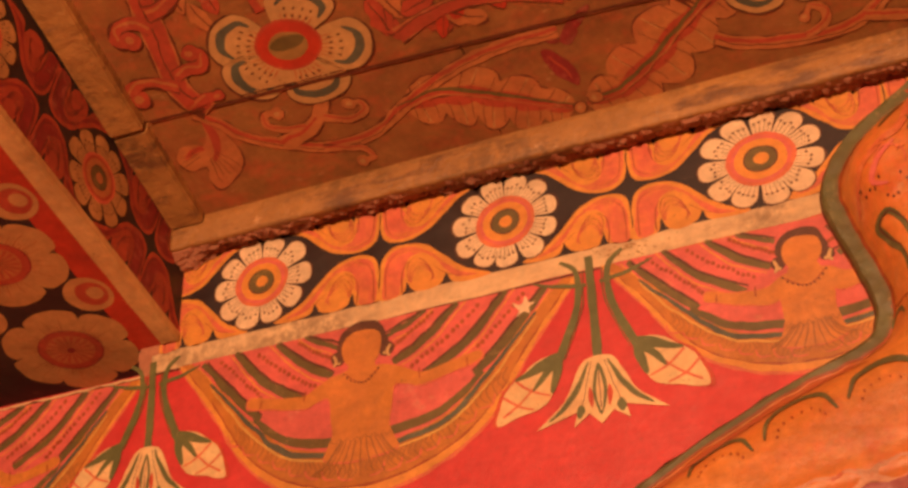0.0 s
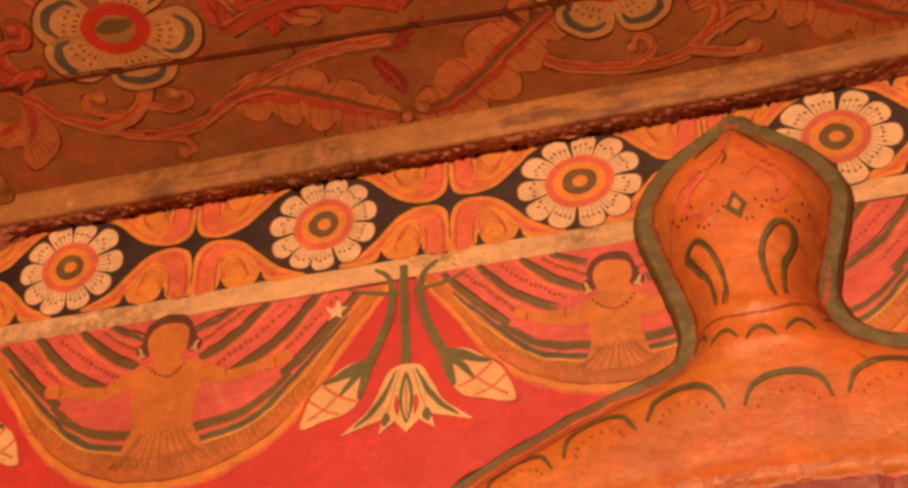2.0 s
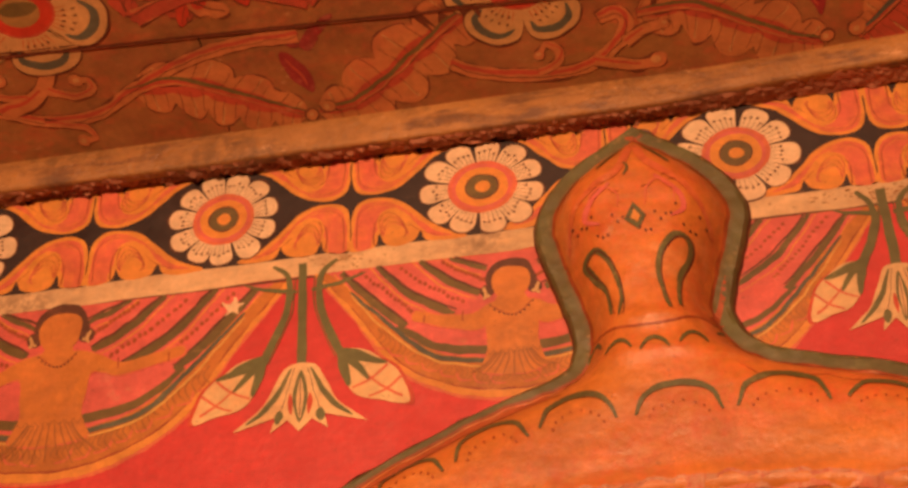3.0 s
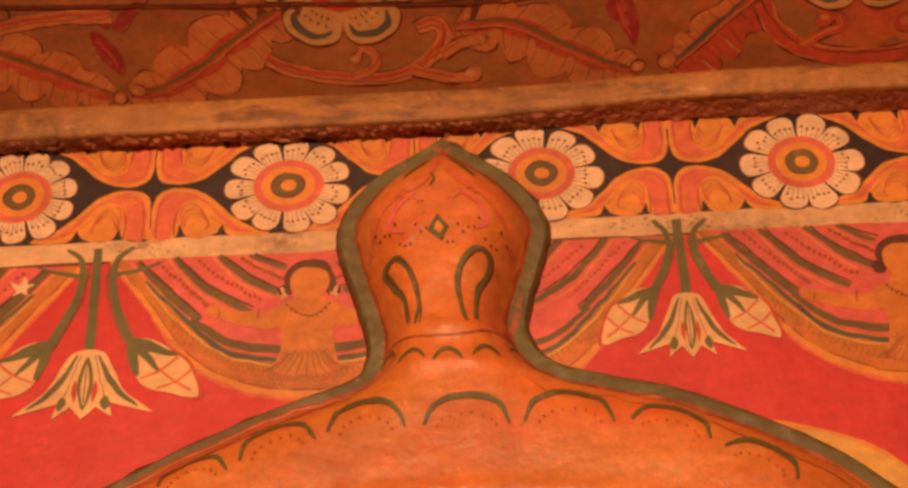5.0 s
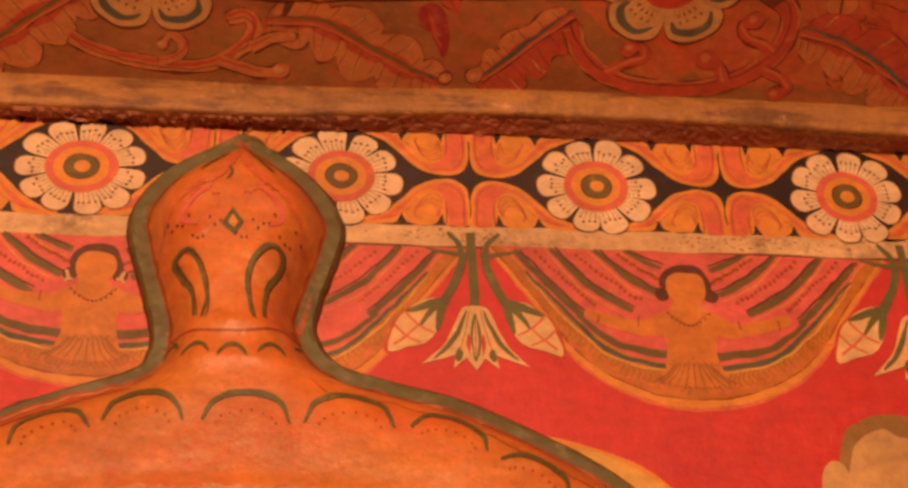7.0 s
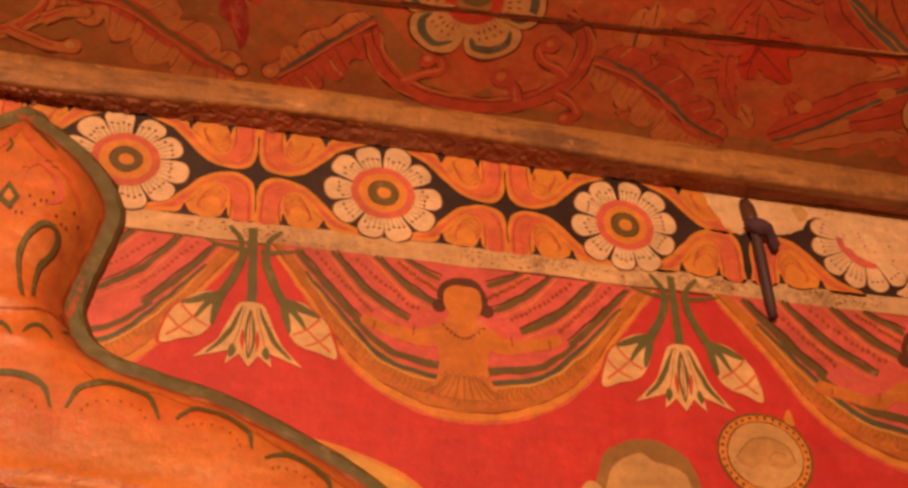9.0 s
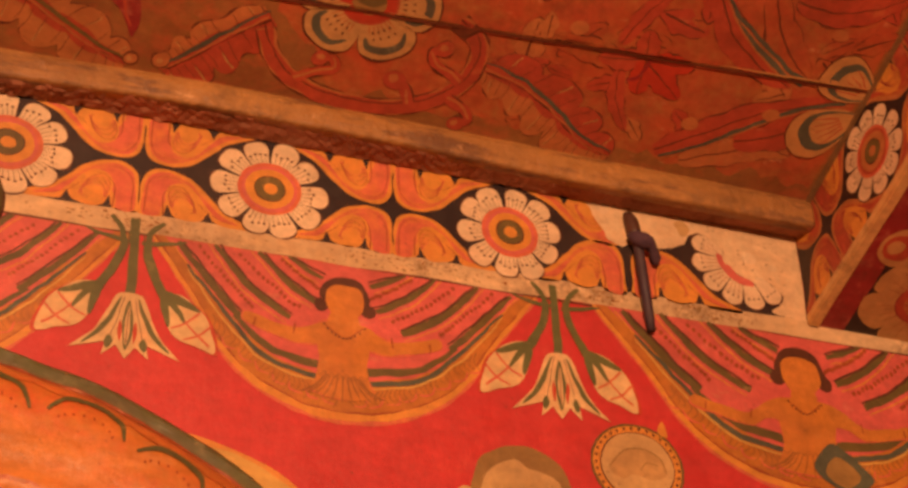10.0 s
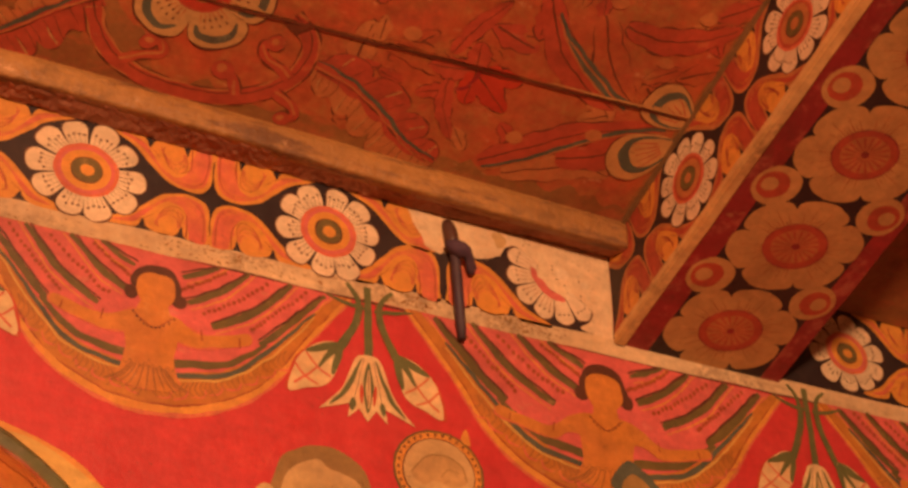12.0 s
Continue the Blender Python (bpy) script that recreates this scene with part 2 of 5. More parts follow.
def ceiling_bm():
    """Lapped boards: one row along the wall, the rest running on toward the room."""
    bm = bmesh.new()
    k = (1 + CS * CS) ** 0.5

    def at(u, v, low):
        return bm.verts.new((u, CY - v / k, CZ + CS * v / k - low))

    def board(us, v0, v1, low, thick=0.022):
        rows = [[at(u, v(u), d) for u in us] for v, d in ((v0, low), (v1, low), (v1, low - thick), (v0, low - thick))]
        for i in range(len(us) - 1):
            for a, b in ((0, 1), (1, 2), (2, 3), (3, 0)):
                bm.faces.new((rows[a][i], rows[a][i + 1], rows[b][i + 1], rows[b][i]))
        for i in (0, len(us) - 1):
            bm.faces.new([r[i] for r in rows])

    for lo, hi in ((-3.2, -0.664), (-0.662, 3.2)):
        us = [lo + (hi - lo) * i / 24 for i in range(25)]
        board(us, lambda u: -0.045, lambda u: seam(u) + 0.02, 0)
    us = [-3.2 + 6.4 * i / 60 for i in range(61)]
    board(us, lambda u: seam(u), lambda u: 0.46, STEP, 0.02)
    for j in range(18):
        board([-3.2, 3.2], lambda u: 0.463 + 0.235 * j, lambda u: 0.463 + 0.235 * j + 0.233, STEP + 0.004 * (j % 2), 0.02)
    bmesh.ops.recalc_face_normals(bm, faces=bm.faces)
    return bm


ceiling = tagged(part("ceiling", ceiling_bm(), CEIL), "painted board ceiling with red scrolls on brown ground", "ceiling", kind="structure")


# ---- flat painting on a surface ----
class Surface:
    """A plane with its own two axes, on which motifs are painted in thin coats."""

    def __init__(self, origin, u, v):
        self.o, self.u, self.v = Vector(origin), Vector(u).normalized(), Vector(v).normalized()
        self.n = self.u.cross(self.v).normalized()

    def at(self, p, lift):
        return self.o + self.u * p[0] + self.v * p[1] + self.n * lift


class Lapped(Surface):
    """The underside of the lapped boards."""

    def at(self, p, lift):
        return Surface.at(self, p, lift * 0.42 + min(max((p[1] - seam(p[0]) + 0.001) / 0.002, 0), 1) * (STEP + 0.0003))


COAT = 0.0001
WALL = Surface((0, YW, 0), (1, 0, 0), (0, 0, 1))
BOARDS = Lapped((0, CY, CZ), (1, 0, 0), (0, -1, CS))


def smooth(points, n=6, closed=True):
    """A smooth line through a few points."""
    out, k = [], len(points)
    for i in range(k if closed else k - 1):
        g = [points[(i + j) % k] if closed else points[min(max(i + j, 0), k - 1)] for j in (-1, 0, 1, 2)]
        for s in range(n):
            t = s / n
            out.append(tuple(0.5 * (2 * g[1][a] + (g[2][a] - g[0][a]) * t + (2 * g[0][a] - 5 * g[1][a] + 4 * g[2][a] - g[3][a]) * t * t
                                    + (3 * g[1][a] - g[0][a] - 3 * g[2][a] + g[3][a]) * t ** 3) for a in (0, 1)))
    if not closed:
        out.append(tuple(points[-1]))
    return out


class Motif:
    """Collects painted patches, each coat a little above the last, and makes one mesh of them."""

    def __init__(self, surface, base=1, place=lambda p: p, wobble=0.0016):
        self.s, self.base, self.place, self.wobble = surface, base, place, wobble
        self.verts, self.faces, self.index, self.mats = [], [], [], []

    def poly(self, pts, mat, coat=0):
        pts = [self.place(p) for p in pts]
        w = self.wobble
        if w:
            pts = [(x + w * noise.noise((x * 45, y * 45, coat)), y + w * noise.noise((x * 45, y * 45, coat + 9))) for x, y in pts]
        k = len(self.verts)
        if mat not in self.mats:
            self.mats.append(mat)
        fine = (len(self.faces) % 40) * 2e-6
        self.verts += [self.s.at(p, (self.base + coat) * COAT + fine) for p in pts]
        for tri in geometry.tessellate_polygon([[Vector((x, y, 0)) for x, y in pts]]):
            a, b, c = (pts[i] for i in tri)
            up = (b[0] - a[0]) * (c[1] - a[1]) - (b[1] - a[1]) * (c[0] - a[0])
            self.faces.append([k + i for i in (tri if up > 0 else tri[::-1])])
            self.index.append(self.mats.index(mat))

    def blob(self, pts, mat, coat=0, n=6):
        self.poly(smooth(pts, n), mat, coat)

    def disc(self, c, rx, ry, mat, coat=0, n=24, turn=0.0):
        ca, sa = math.cos(turn), math.sin(turn)
        self.poly([(c[0] + ca * rx * math.cos(a) - sa * ry * math.sin(a), c[1] + sa * rx * math.cos(a) + ca * ry * math.sin(a))
                   for a in (2 * math.pi * i / n for i in range(n))], mat, coat)

    def stroke(self, pts, w0, w1, mat, coat=0, n=6, mid=None, aspect=1.0):
        """A brush stroke that swells or tapers; aspect: height of one unit against its width."""
        line = smooth(pts, n, False)
        left, right = [], []
        for i, p in enumerate(line):
            a, b = line[max(i - 1, 0)], line[min(i + 1, len(line) - 1)]
            d = Vector((b[0] - a[0], (b[1] - a[1]) * aspect))
            d = d.normalized() if d.length > 1e-9 else Vector((1, 0))
            s = i / (len(line) - 1)
            w = (w0 * (1 - s) + w1 * s) if mid is None else (w0 * (1 - s) ** 2 + 2 * mid * s * (1 - s) + w1 * s * s)
            left.append((p[0] - d.y * w / 2, p[1] + d.x * w / 2 / aspect))
            right.append((p[0] + d.y * w / 2, p[1] - d.x * w / 2 / aspect))
        self.strip(right, left, mat, coat)

    def strip(self, right, left, mat, coat=0):
        """A band between two lines, one connected piece."""
        k, w = len(self.verts), self.wobble
        if mat not in self.mats:
            self.mats.append(mat)
        rails = []
        for line in (right, left):
            pts = [self.place(p) for p in line]
            rails.append([(x + w * noise.noise((x * 45, y * 45, coat)), y + w * noise.noise((x * 45, y * 45, coat + 9))) for x, y in pts])
        n, start = len(right), (len(self.faces) % 40) * 2e-6
        for i in range(n):
            for rail in rails:
                self.verts.append(self.s.at(rail[i], (self.base + coat) * COAT + start + i * 1e-6))
        for i in range(n - 1):
            a, b, c = rails[0][i], rails[0][i + 1], rails[1][i + 1]
            d = rails[1][i]
            up = (c[0] - a[0]) * (d[1] - b[1]) - (c[1] - a[1]) * (d[0] - b[0])
            quad = (k + 2 * i, k + 2 * i + 2, k + 2 * i + 3, k + 2 * i + 1)
            self.faces.append(quad if up > 0 else quad[::-1])
            self.index.append(self.mats.index(mat))

    def make(self, name, parent, label=""):
        me = bpy.data.meshes.new(name)
        me.from_pydata(self.verts, [], self.faces)
        for m in self.mats:
            me.materials.append(m)
        me.polygons.foreach_set("material_index", self.index)
        ob = new(name, me)
        ob.parent = parent
        if label:
            tagged(ob, label)
        return ob


def move(cx, cy, sx=1.0, sy=1.0, turn=0.0):
    ca, sa = math.cos(turn), math.sin(turn)
    return lambda p: (cx + ca * p[0] * sx - sa * p[1] * sy, cy + sa * p[0] * sx + ca * p[1] * sy)


# ---- frieze motifs ----
def rosette(x, z, surface, parent, petals=10, turn=0.1, rx=0.087, rz=0.077, base=6, keep=lambda i: True, ring=ROSE, eye=OLIVE, leaf=CREAM, dots=True, mid=AMBER):
    """A cream daisy with dotted petals round a red, amber and olive eye."""
    rnd = random.Random(int(x * 1000) + int(z * 77))
    m = Motif(surface, base, move(x, z, rx, rz))
    for i in range(petals):
        if not keep(i):
            continue
        a = turn + 2 * math.pi * (i + rnd.uniform(-0.06, 0.06)) / petals
        d, far = math.pi / petals, rnd.uniform(0.97, 1.05)
        for grow, mat, coat in ((1.0, LINE, 0), (0.97, leaf, 1)):
            rim = [(math.cos(a + q * d * grow) * r * far, math.sin(a + q * d * grow) * r * far)
                   for q, r in ((-0.8, 0.40), (-0.93, 0.72), (-0.80, 0.93 * grow), (-0.33, 1.02 * grow), (0.33, 1.02 * grow), (0.80, 0.93 * grow), (0.93, 0.72), (0.8, 0.40))]
            m.blob(rim, mat, coat, 4)
        if dots:
            for q in (-0.6, -0.2, 0.2, 0.6):
                b = a + q * d
                r = rnd.uniform(0.74, 0.82) - 0.06 * abs(q)
                m.stroke([(math.cos(b) * 0.5, math.sin(b) * 0.5), (math.cos(b) * r, math.sin(b) * r)], 0.009, 0.007, LINE, 2, 1)
                m.disc((math.cos(b) * r, math.sin(b) * r), 0.024, 0.030, LINE, 2, 6, b)
        else:
            for q in (-0.75, -0.45, -0.15, 0.15, 0.45, 0.75):
                b = a + q * d
                m.stroke([(math.cos(b) * 0.5, math.sin(b) * 0.5), (math.cos(b) * 0.9, math.sin(b) * 0.9)], 0.022, 0.004, CTAN, 2, 1)
    m.disc((0, 0), 0.555, 0.55, CORAL, 3)
    m.disc((0, 0), 0.485, 0.485, ring, 4)
    m.disc((0, 0), 0.42, 0.415, mid, 5)
    m.disc((0, 0), 0.275, 0.275, LINE, 6)
    m.disc((0, 0), 0.255, 0.25, eye, 7)
    m.disc((0.01, 0.0), 0.125, 0.12, mid, 8, 12)
    return m.make("painted_rosette", parent)


def scroll_leaf(m, edge, body, core, vein, coat=0):
    """One curled leaf: stem at (0, 0), crown at the top, tip drawn out to (1, 0)."""
    m.blob([(0.0, 0.0), (0.0, 0.30), (0.0, 0.62), (0.035, 0.86), (0.13, 0.99), (0.27, 1.0), (0.44, 0.88), (0.59, 0.60), (0.76, 0.28), (1.0, 0.05), (0.82, 0.0),
            (0.66, 0.05), (0.60, 0.25), (0.555, 0.07), (0.42, -0.01), (0.30, 0.05), (0.248, 0.27), (0.205, 0.02)], edge, coat)
    m.blob([(0.03, 0.02), (0.028, 0.5), (0.065, 0.80), (0.15, 0.92), (0.27, 0.93), (0.42, 0.80), (0.57, 0.51), (0.72, 0.23), (0.88, 0.08), (0.70, 0.13),
            (0.595, 0.32), (0.5, 0.45), (0.40, 0.55), (0.3, 0.52), (0.235, 0.38), (0.185, 0.18), (0.17, 0.02)], body, coat + 1)
    m.blob([(0.262, 0.20), (0.222, 0.46), (0.255, 0.68), (0.35, 0.76), (0.46, 0.66), (0.56, 0.42), (0.60, 0.26), (0.548, 0.09), (0.42, 0.02), (0.305, 0.07)], core, coat + 2)
    m.stroke([(0.05, 0.04), (0.05, 0.5), (0.09, 0.76), (0.18, 0.86), (0.30, 0.85)], 0.012, 0.004, vein, coat + 3, 4)
    m.stroke([(0.205, 0.06), (0.200, 0.34), (0.215, 0.52), (0.265, 0.66)], 0.016, 0.004, vein, coat + 3, 4)
    # brush lines that sweep over the crown and curl into the hook
    for k in range(6):
        f = k / 5
        m.stroke([(0.265 + 0.02 * f, 0.24 - 0.04 * f), (0.245 + 0.07 * f, 0.50 - 0.10 * f), (0.30 + 0.09 * f, 0.68 - 0.24 * f), (0.40 + 0.06 * f, 0.60 - 0.26 * f), (0.47 + 0.03 * f, 0.38 - 0.18 * f), (0.47 - 0.02 * f, 0.16)],
                 0.004, 0.003, vein if k % 2 == 0 else body, coat + 3, 4, 0.015)
    for k in range(3):
        m.stroke([(0.10 + 0.05 * k, 0.70 + 0.09 * k), (0.24 + 0.06 * k, 0.90 - 0.06 * k), (0.46 + 0.05 * k, 0.74 - 0.12 * k), (0.64 + 0.05 * k, 0.40 - 0.08 * k)], 0.003, 0.002, core, coat + 3, 5, 0.012)
    m.stroke([(0.50, 0.42), (0.62, 0.22), (0.80, 0.09)], 0.004, 0.003, vein, coat + 3, 4, 0.012)


def leaf_group(surface, parent, cx, cz, span, low, high, base=4, colours=None, which=(0, 1, 2, 3)):
    """Four scroll leaves round a dark four-pointed star."""
    edge, body, core, vein = colours or (AMBER, CORAL, AMBER, VEIN)
    m = Motif(surface, base)
    for k in which:
        sx = span if k % 2 else -span
        if k < 2:
            foot, up = cz - low, low - 0.003
        else:
            foot, up = cz + high, -(high - 0.004)
        m.place = move(cx + (0.0012 if k % 2 else -0.0012), foot, sx, up)
        scroll_leaf(m, edge, body, core, vein)
    return m.make("painted_leaf_group", parent)


FLOWERS = (-1.082, -0.680, -0.306, 0.042, 0.395, 0.753, 1.118)


def floor_of_frieze(x):
    return 2.5835 + 0.0088 * (x + 1.2)


frieze = Motif(WALL, 1, wobble=0)
frieze.poly([(LX1, 2.583), (RX0, 2.603), (RX0, 2.762), (LX1, 2.757)], BLACK)
frieze.poly([(RX1, 2.608), (2.7, 2.62), (2.7, 2.80), (RX1, 2.79)], BLACK)
frieze = frieze.make("frieze", wall_north, "black frieze with cream rosettes and orange scroll leaves")

for i, x in enumerate(FLOWERS[:-1]):
    rosette(x, 2.668 + 0.002 * (i > 2), WALL, frieze, petals=(10, 11, 11, 10, 10, 10)[i], turn=0.16 * i, rx=(0.083, 0.083, 0.088, 0.083, 0.082, 0.080)[i])
for a, b in zip(FLOWERS[:-2], FLOWERS[1:-1]):
    mid = (a + b) / 2
    leaf_group(WALL, frieze, mid, 2.674, (b - a) * 0.435, 2.674 - floor_of_frieze(mid), 0.0785)
# the ends of the frieze against the beams
leaf_group(WALL, frieze, -1.258, 2.672, 0.155, 0.088, 0.078, which=(1, 3))
leaf_group(WALL, frieze, 0.935, 2.686, 0.162, 0.088, 0.070, which=(0,))
leaf_group(WALL, frieze, 0.945, 2.674, 0.168, 0.078, 0.080, which=(2,))
leaf_group(WALL, frieze, 0.945, 2.688, 0.182, 0.090, 0.078, which=(1,))

# the bare plaster at the right end, where the painting has come away
m = Motif(WALL, 10, wobble=0.003)
edge = smooth([(0.868, 2.757), (0.884, 2.738), (0.893, 2.722), (0.902, 2.706), (0.912, 2.687), (0.932, 2.680), (0.950, 2.688), (0.968, 2.683), (0.993, 2.689), (1.012, 2.690), (1.038, 2.706), (1.056, 2.722),
               (1.075, 2.706), (1.092, 2.690), (1.112, 2.676), (1.135, 2.664), (1.158, 2.652), (1.182, 2.640), (1.196, 2.626), (1.180, 2.612), (1.205, 2.607), (1.238, 2.606)], 5, False)
edge = [(x + 0.0028 * noise.noise((x * 110, z * 90, 3)), z + 0.0028 * noise.noise((x * 120, z * 100, 8))) for x, z in edge]
m.poly(edge + [(1.2405, 2.66), (1.2405, 2.7605), (1.05, 2.758)], PLASTER)
for a, b, r in ((0.905, 2.742, 0.010), (1.150, 2.700, 0.011), (1.19, 2.69, 0.006)):
    m.disc((a, b), r * 1.3, r, CREAM, 1, 10)
# specks and a pink stain that the lost painting left
rnd = random.Random(21)
for i in range(16):
    x = rnd.uniform(1.06, 1.22)
    m.disc((x, 2.735 - (x - 1.06) * 0.5 + rnd.uniform(-0.012, 0.03)), rnd.uniform(0.0008, 0.0022), rnd.uniform(0.0008, 0.0018), LINE, 1, 6)
m.blob([(1.026, 2.738), (1.040, 2.744), (1.052, 2.735), (1.046, 2.722), (1.036, 2.716), (1.030, 2.726)], PEACH, 1)
m.make("bare_plaster", frieze, "bare pale plaster patch")
m = Motif(WALL, 12, move(1.137, 2.690, 0.087, 0.080))
for i in range(6):
    a = 2.82 + 0.52 * i
    for grow, mat, coat in ((1.0, LINE, 0), (0.97, CREAM, 1)):
        m.blob([(math.cos(a + q * 0.26 * grow) * r, math.sin(a + q * 0.26 * grow) * r) for q, r in ((-0.8, 0.42), (-0.95, 0.72), (-0.8, 0.95 * grow), (0, 1.04 * grow), (0.8, 0.95 * grow), (0.95, 0.72), (0.8, 0.42))], mat, coat, 4)
    for q in (-0.5, 0.0, 0.5):
        b = a + q * 0.26
        if i < 4:
            m.stroke([(math.cos(b) * 0.5, math.sin(b) * 0.5), (math.cos(b) * 0.76, math.sin(b) * 0.76)], 0.010, 0.008, VEIN, 2, 1)
        m.disc((math.cos(b) * 0.80, math.sin(b) * 0.80), 0.022, 0.026, LINE, 2, 6)
m.blob([(-0.50, 0.10), (-0.47, -0.12), (-0.30, -0.36), (-0.05, -0.50), (0.18, -0.50), (0.12, -0.38), (-0.10, -0.30), (-0.24, -0.14), (-0.36, -0.08), (-0.40, 0.08)], ROSE, 3)
m.make("painted_rosette", frieze, "half-lost rosette with cream petals")

# the next bay
for x in (1.722, 2.09):
    rosette(x, 2.690, WALL, frieze, petals=10, turn=0.2, rx=0.082, rz=0.072)
    leaf_group(WALL, frieze, x + 0.185, 2.695, 0.16, 0.078, 0.082)

# the cream band under the frieze
m = Motif(WALL, 3, wobble=0.003)
lower, upper = [], []
for i in range(81):
    x = -1.272 + 3.97 * i / 80
    lower.append((x, 2.5525 + 0.0095 * (x + 1.2) + 0.002 * noise.noise((x * 9, 3, 1)) + 0.0014 * noise.noise((x * 60, 3, 4))))
    upper.append((x, floor_of_frieze(x) + 0.001 + 0.002 * noise.noise((x * 11, 7, 1)) + 0.0010 * noise.noise((x * 70, 3, 8))))
m.poly([(x, z - 0.0035) for x, z in lower] + lower[::-1], LINE)
m.poly(lower + upper[::-1], BAND, 1)
band = m.make("painted_band", wall_north, "worn cream painted band")
# dark bare end of the plaster where the left beam's edge meets the wall
m = Motif(WALL, 2, wobble=0.003)
m.poly(smooth([(-1.2915, 2.551), (-1.2915, 2.6035), (-1.262, 2.6035), (-1.2225, 2.6035), (-1.2225, 2.585), (-1.236, 2.578), (-1.252, 2.566), (-1.268, 2.556)], 3), CRUST)
m.make("bare_patch", wall_north, "dark stained plaster beside the band")
# soot and mildew specks along the right half of the band
m = Motif(WALL, 6, wobble=0.002)
rnd = random.Random(14)
for x0, x1, count in ((0.05, 0.42, 90), (0.46, 0.78, 120), (0.80, 0.96, 90), (0.99, 1.16, 120), (-0.60, -0.42, 40)):
    for i in range(count):
        x = rnd.triangular(x0, x1, (x0 + x1) / 2)
        lo, hi = 2.5545 + 0.0095 * (x + 1.2), floor_of_frieze(x)
        r = rnd.uniform(0.0005, 0.0014)
        m.disc((x, rnd.uniform(lo + 0.002, hi - 0.003)), r * rnd.uniform(1.0, 3.0), r, (OCHRE, SEPIA, OCHRE)[i % 3], i % 3, 7, rnd.uniform(-0.3, 0.3))
tagged(m.make("mildew_specks", band, "dark olive specks"), kind="stuff")
# the chipped edge of the plaster under the left beam
m = Motif(WALL, 3, wobble=0.002)
rough_top = [(-1.29 - 0.0105 * i, 2.5525) for i in range(40)]
rough_low = [(x, 2.5490 + 0.0050 * noise.noise((x * 40, 2, 1))) for x, z in rough_top]
m.poly([(x, 2.5415 - 0.005 * noise.noise((x * 55, 6, 1))) for x, z in rough_low] + rough_low[::-1], LINE)
m.poly(rough_low + rough_top[::-1], BAND, 1)
m.make("chipped_edge", wall_north, "pale chipped plaster edge under the beam")


# ---- swags, plain winged shapes and lotus bunches below the band ----
def band_foot(x):
    return 2.551 + 0.0095 * (x + 1.2)


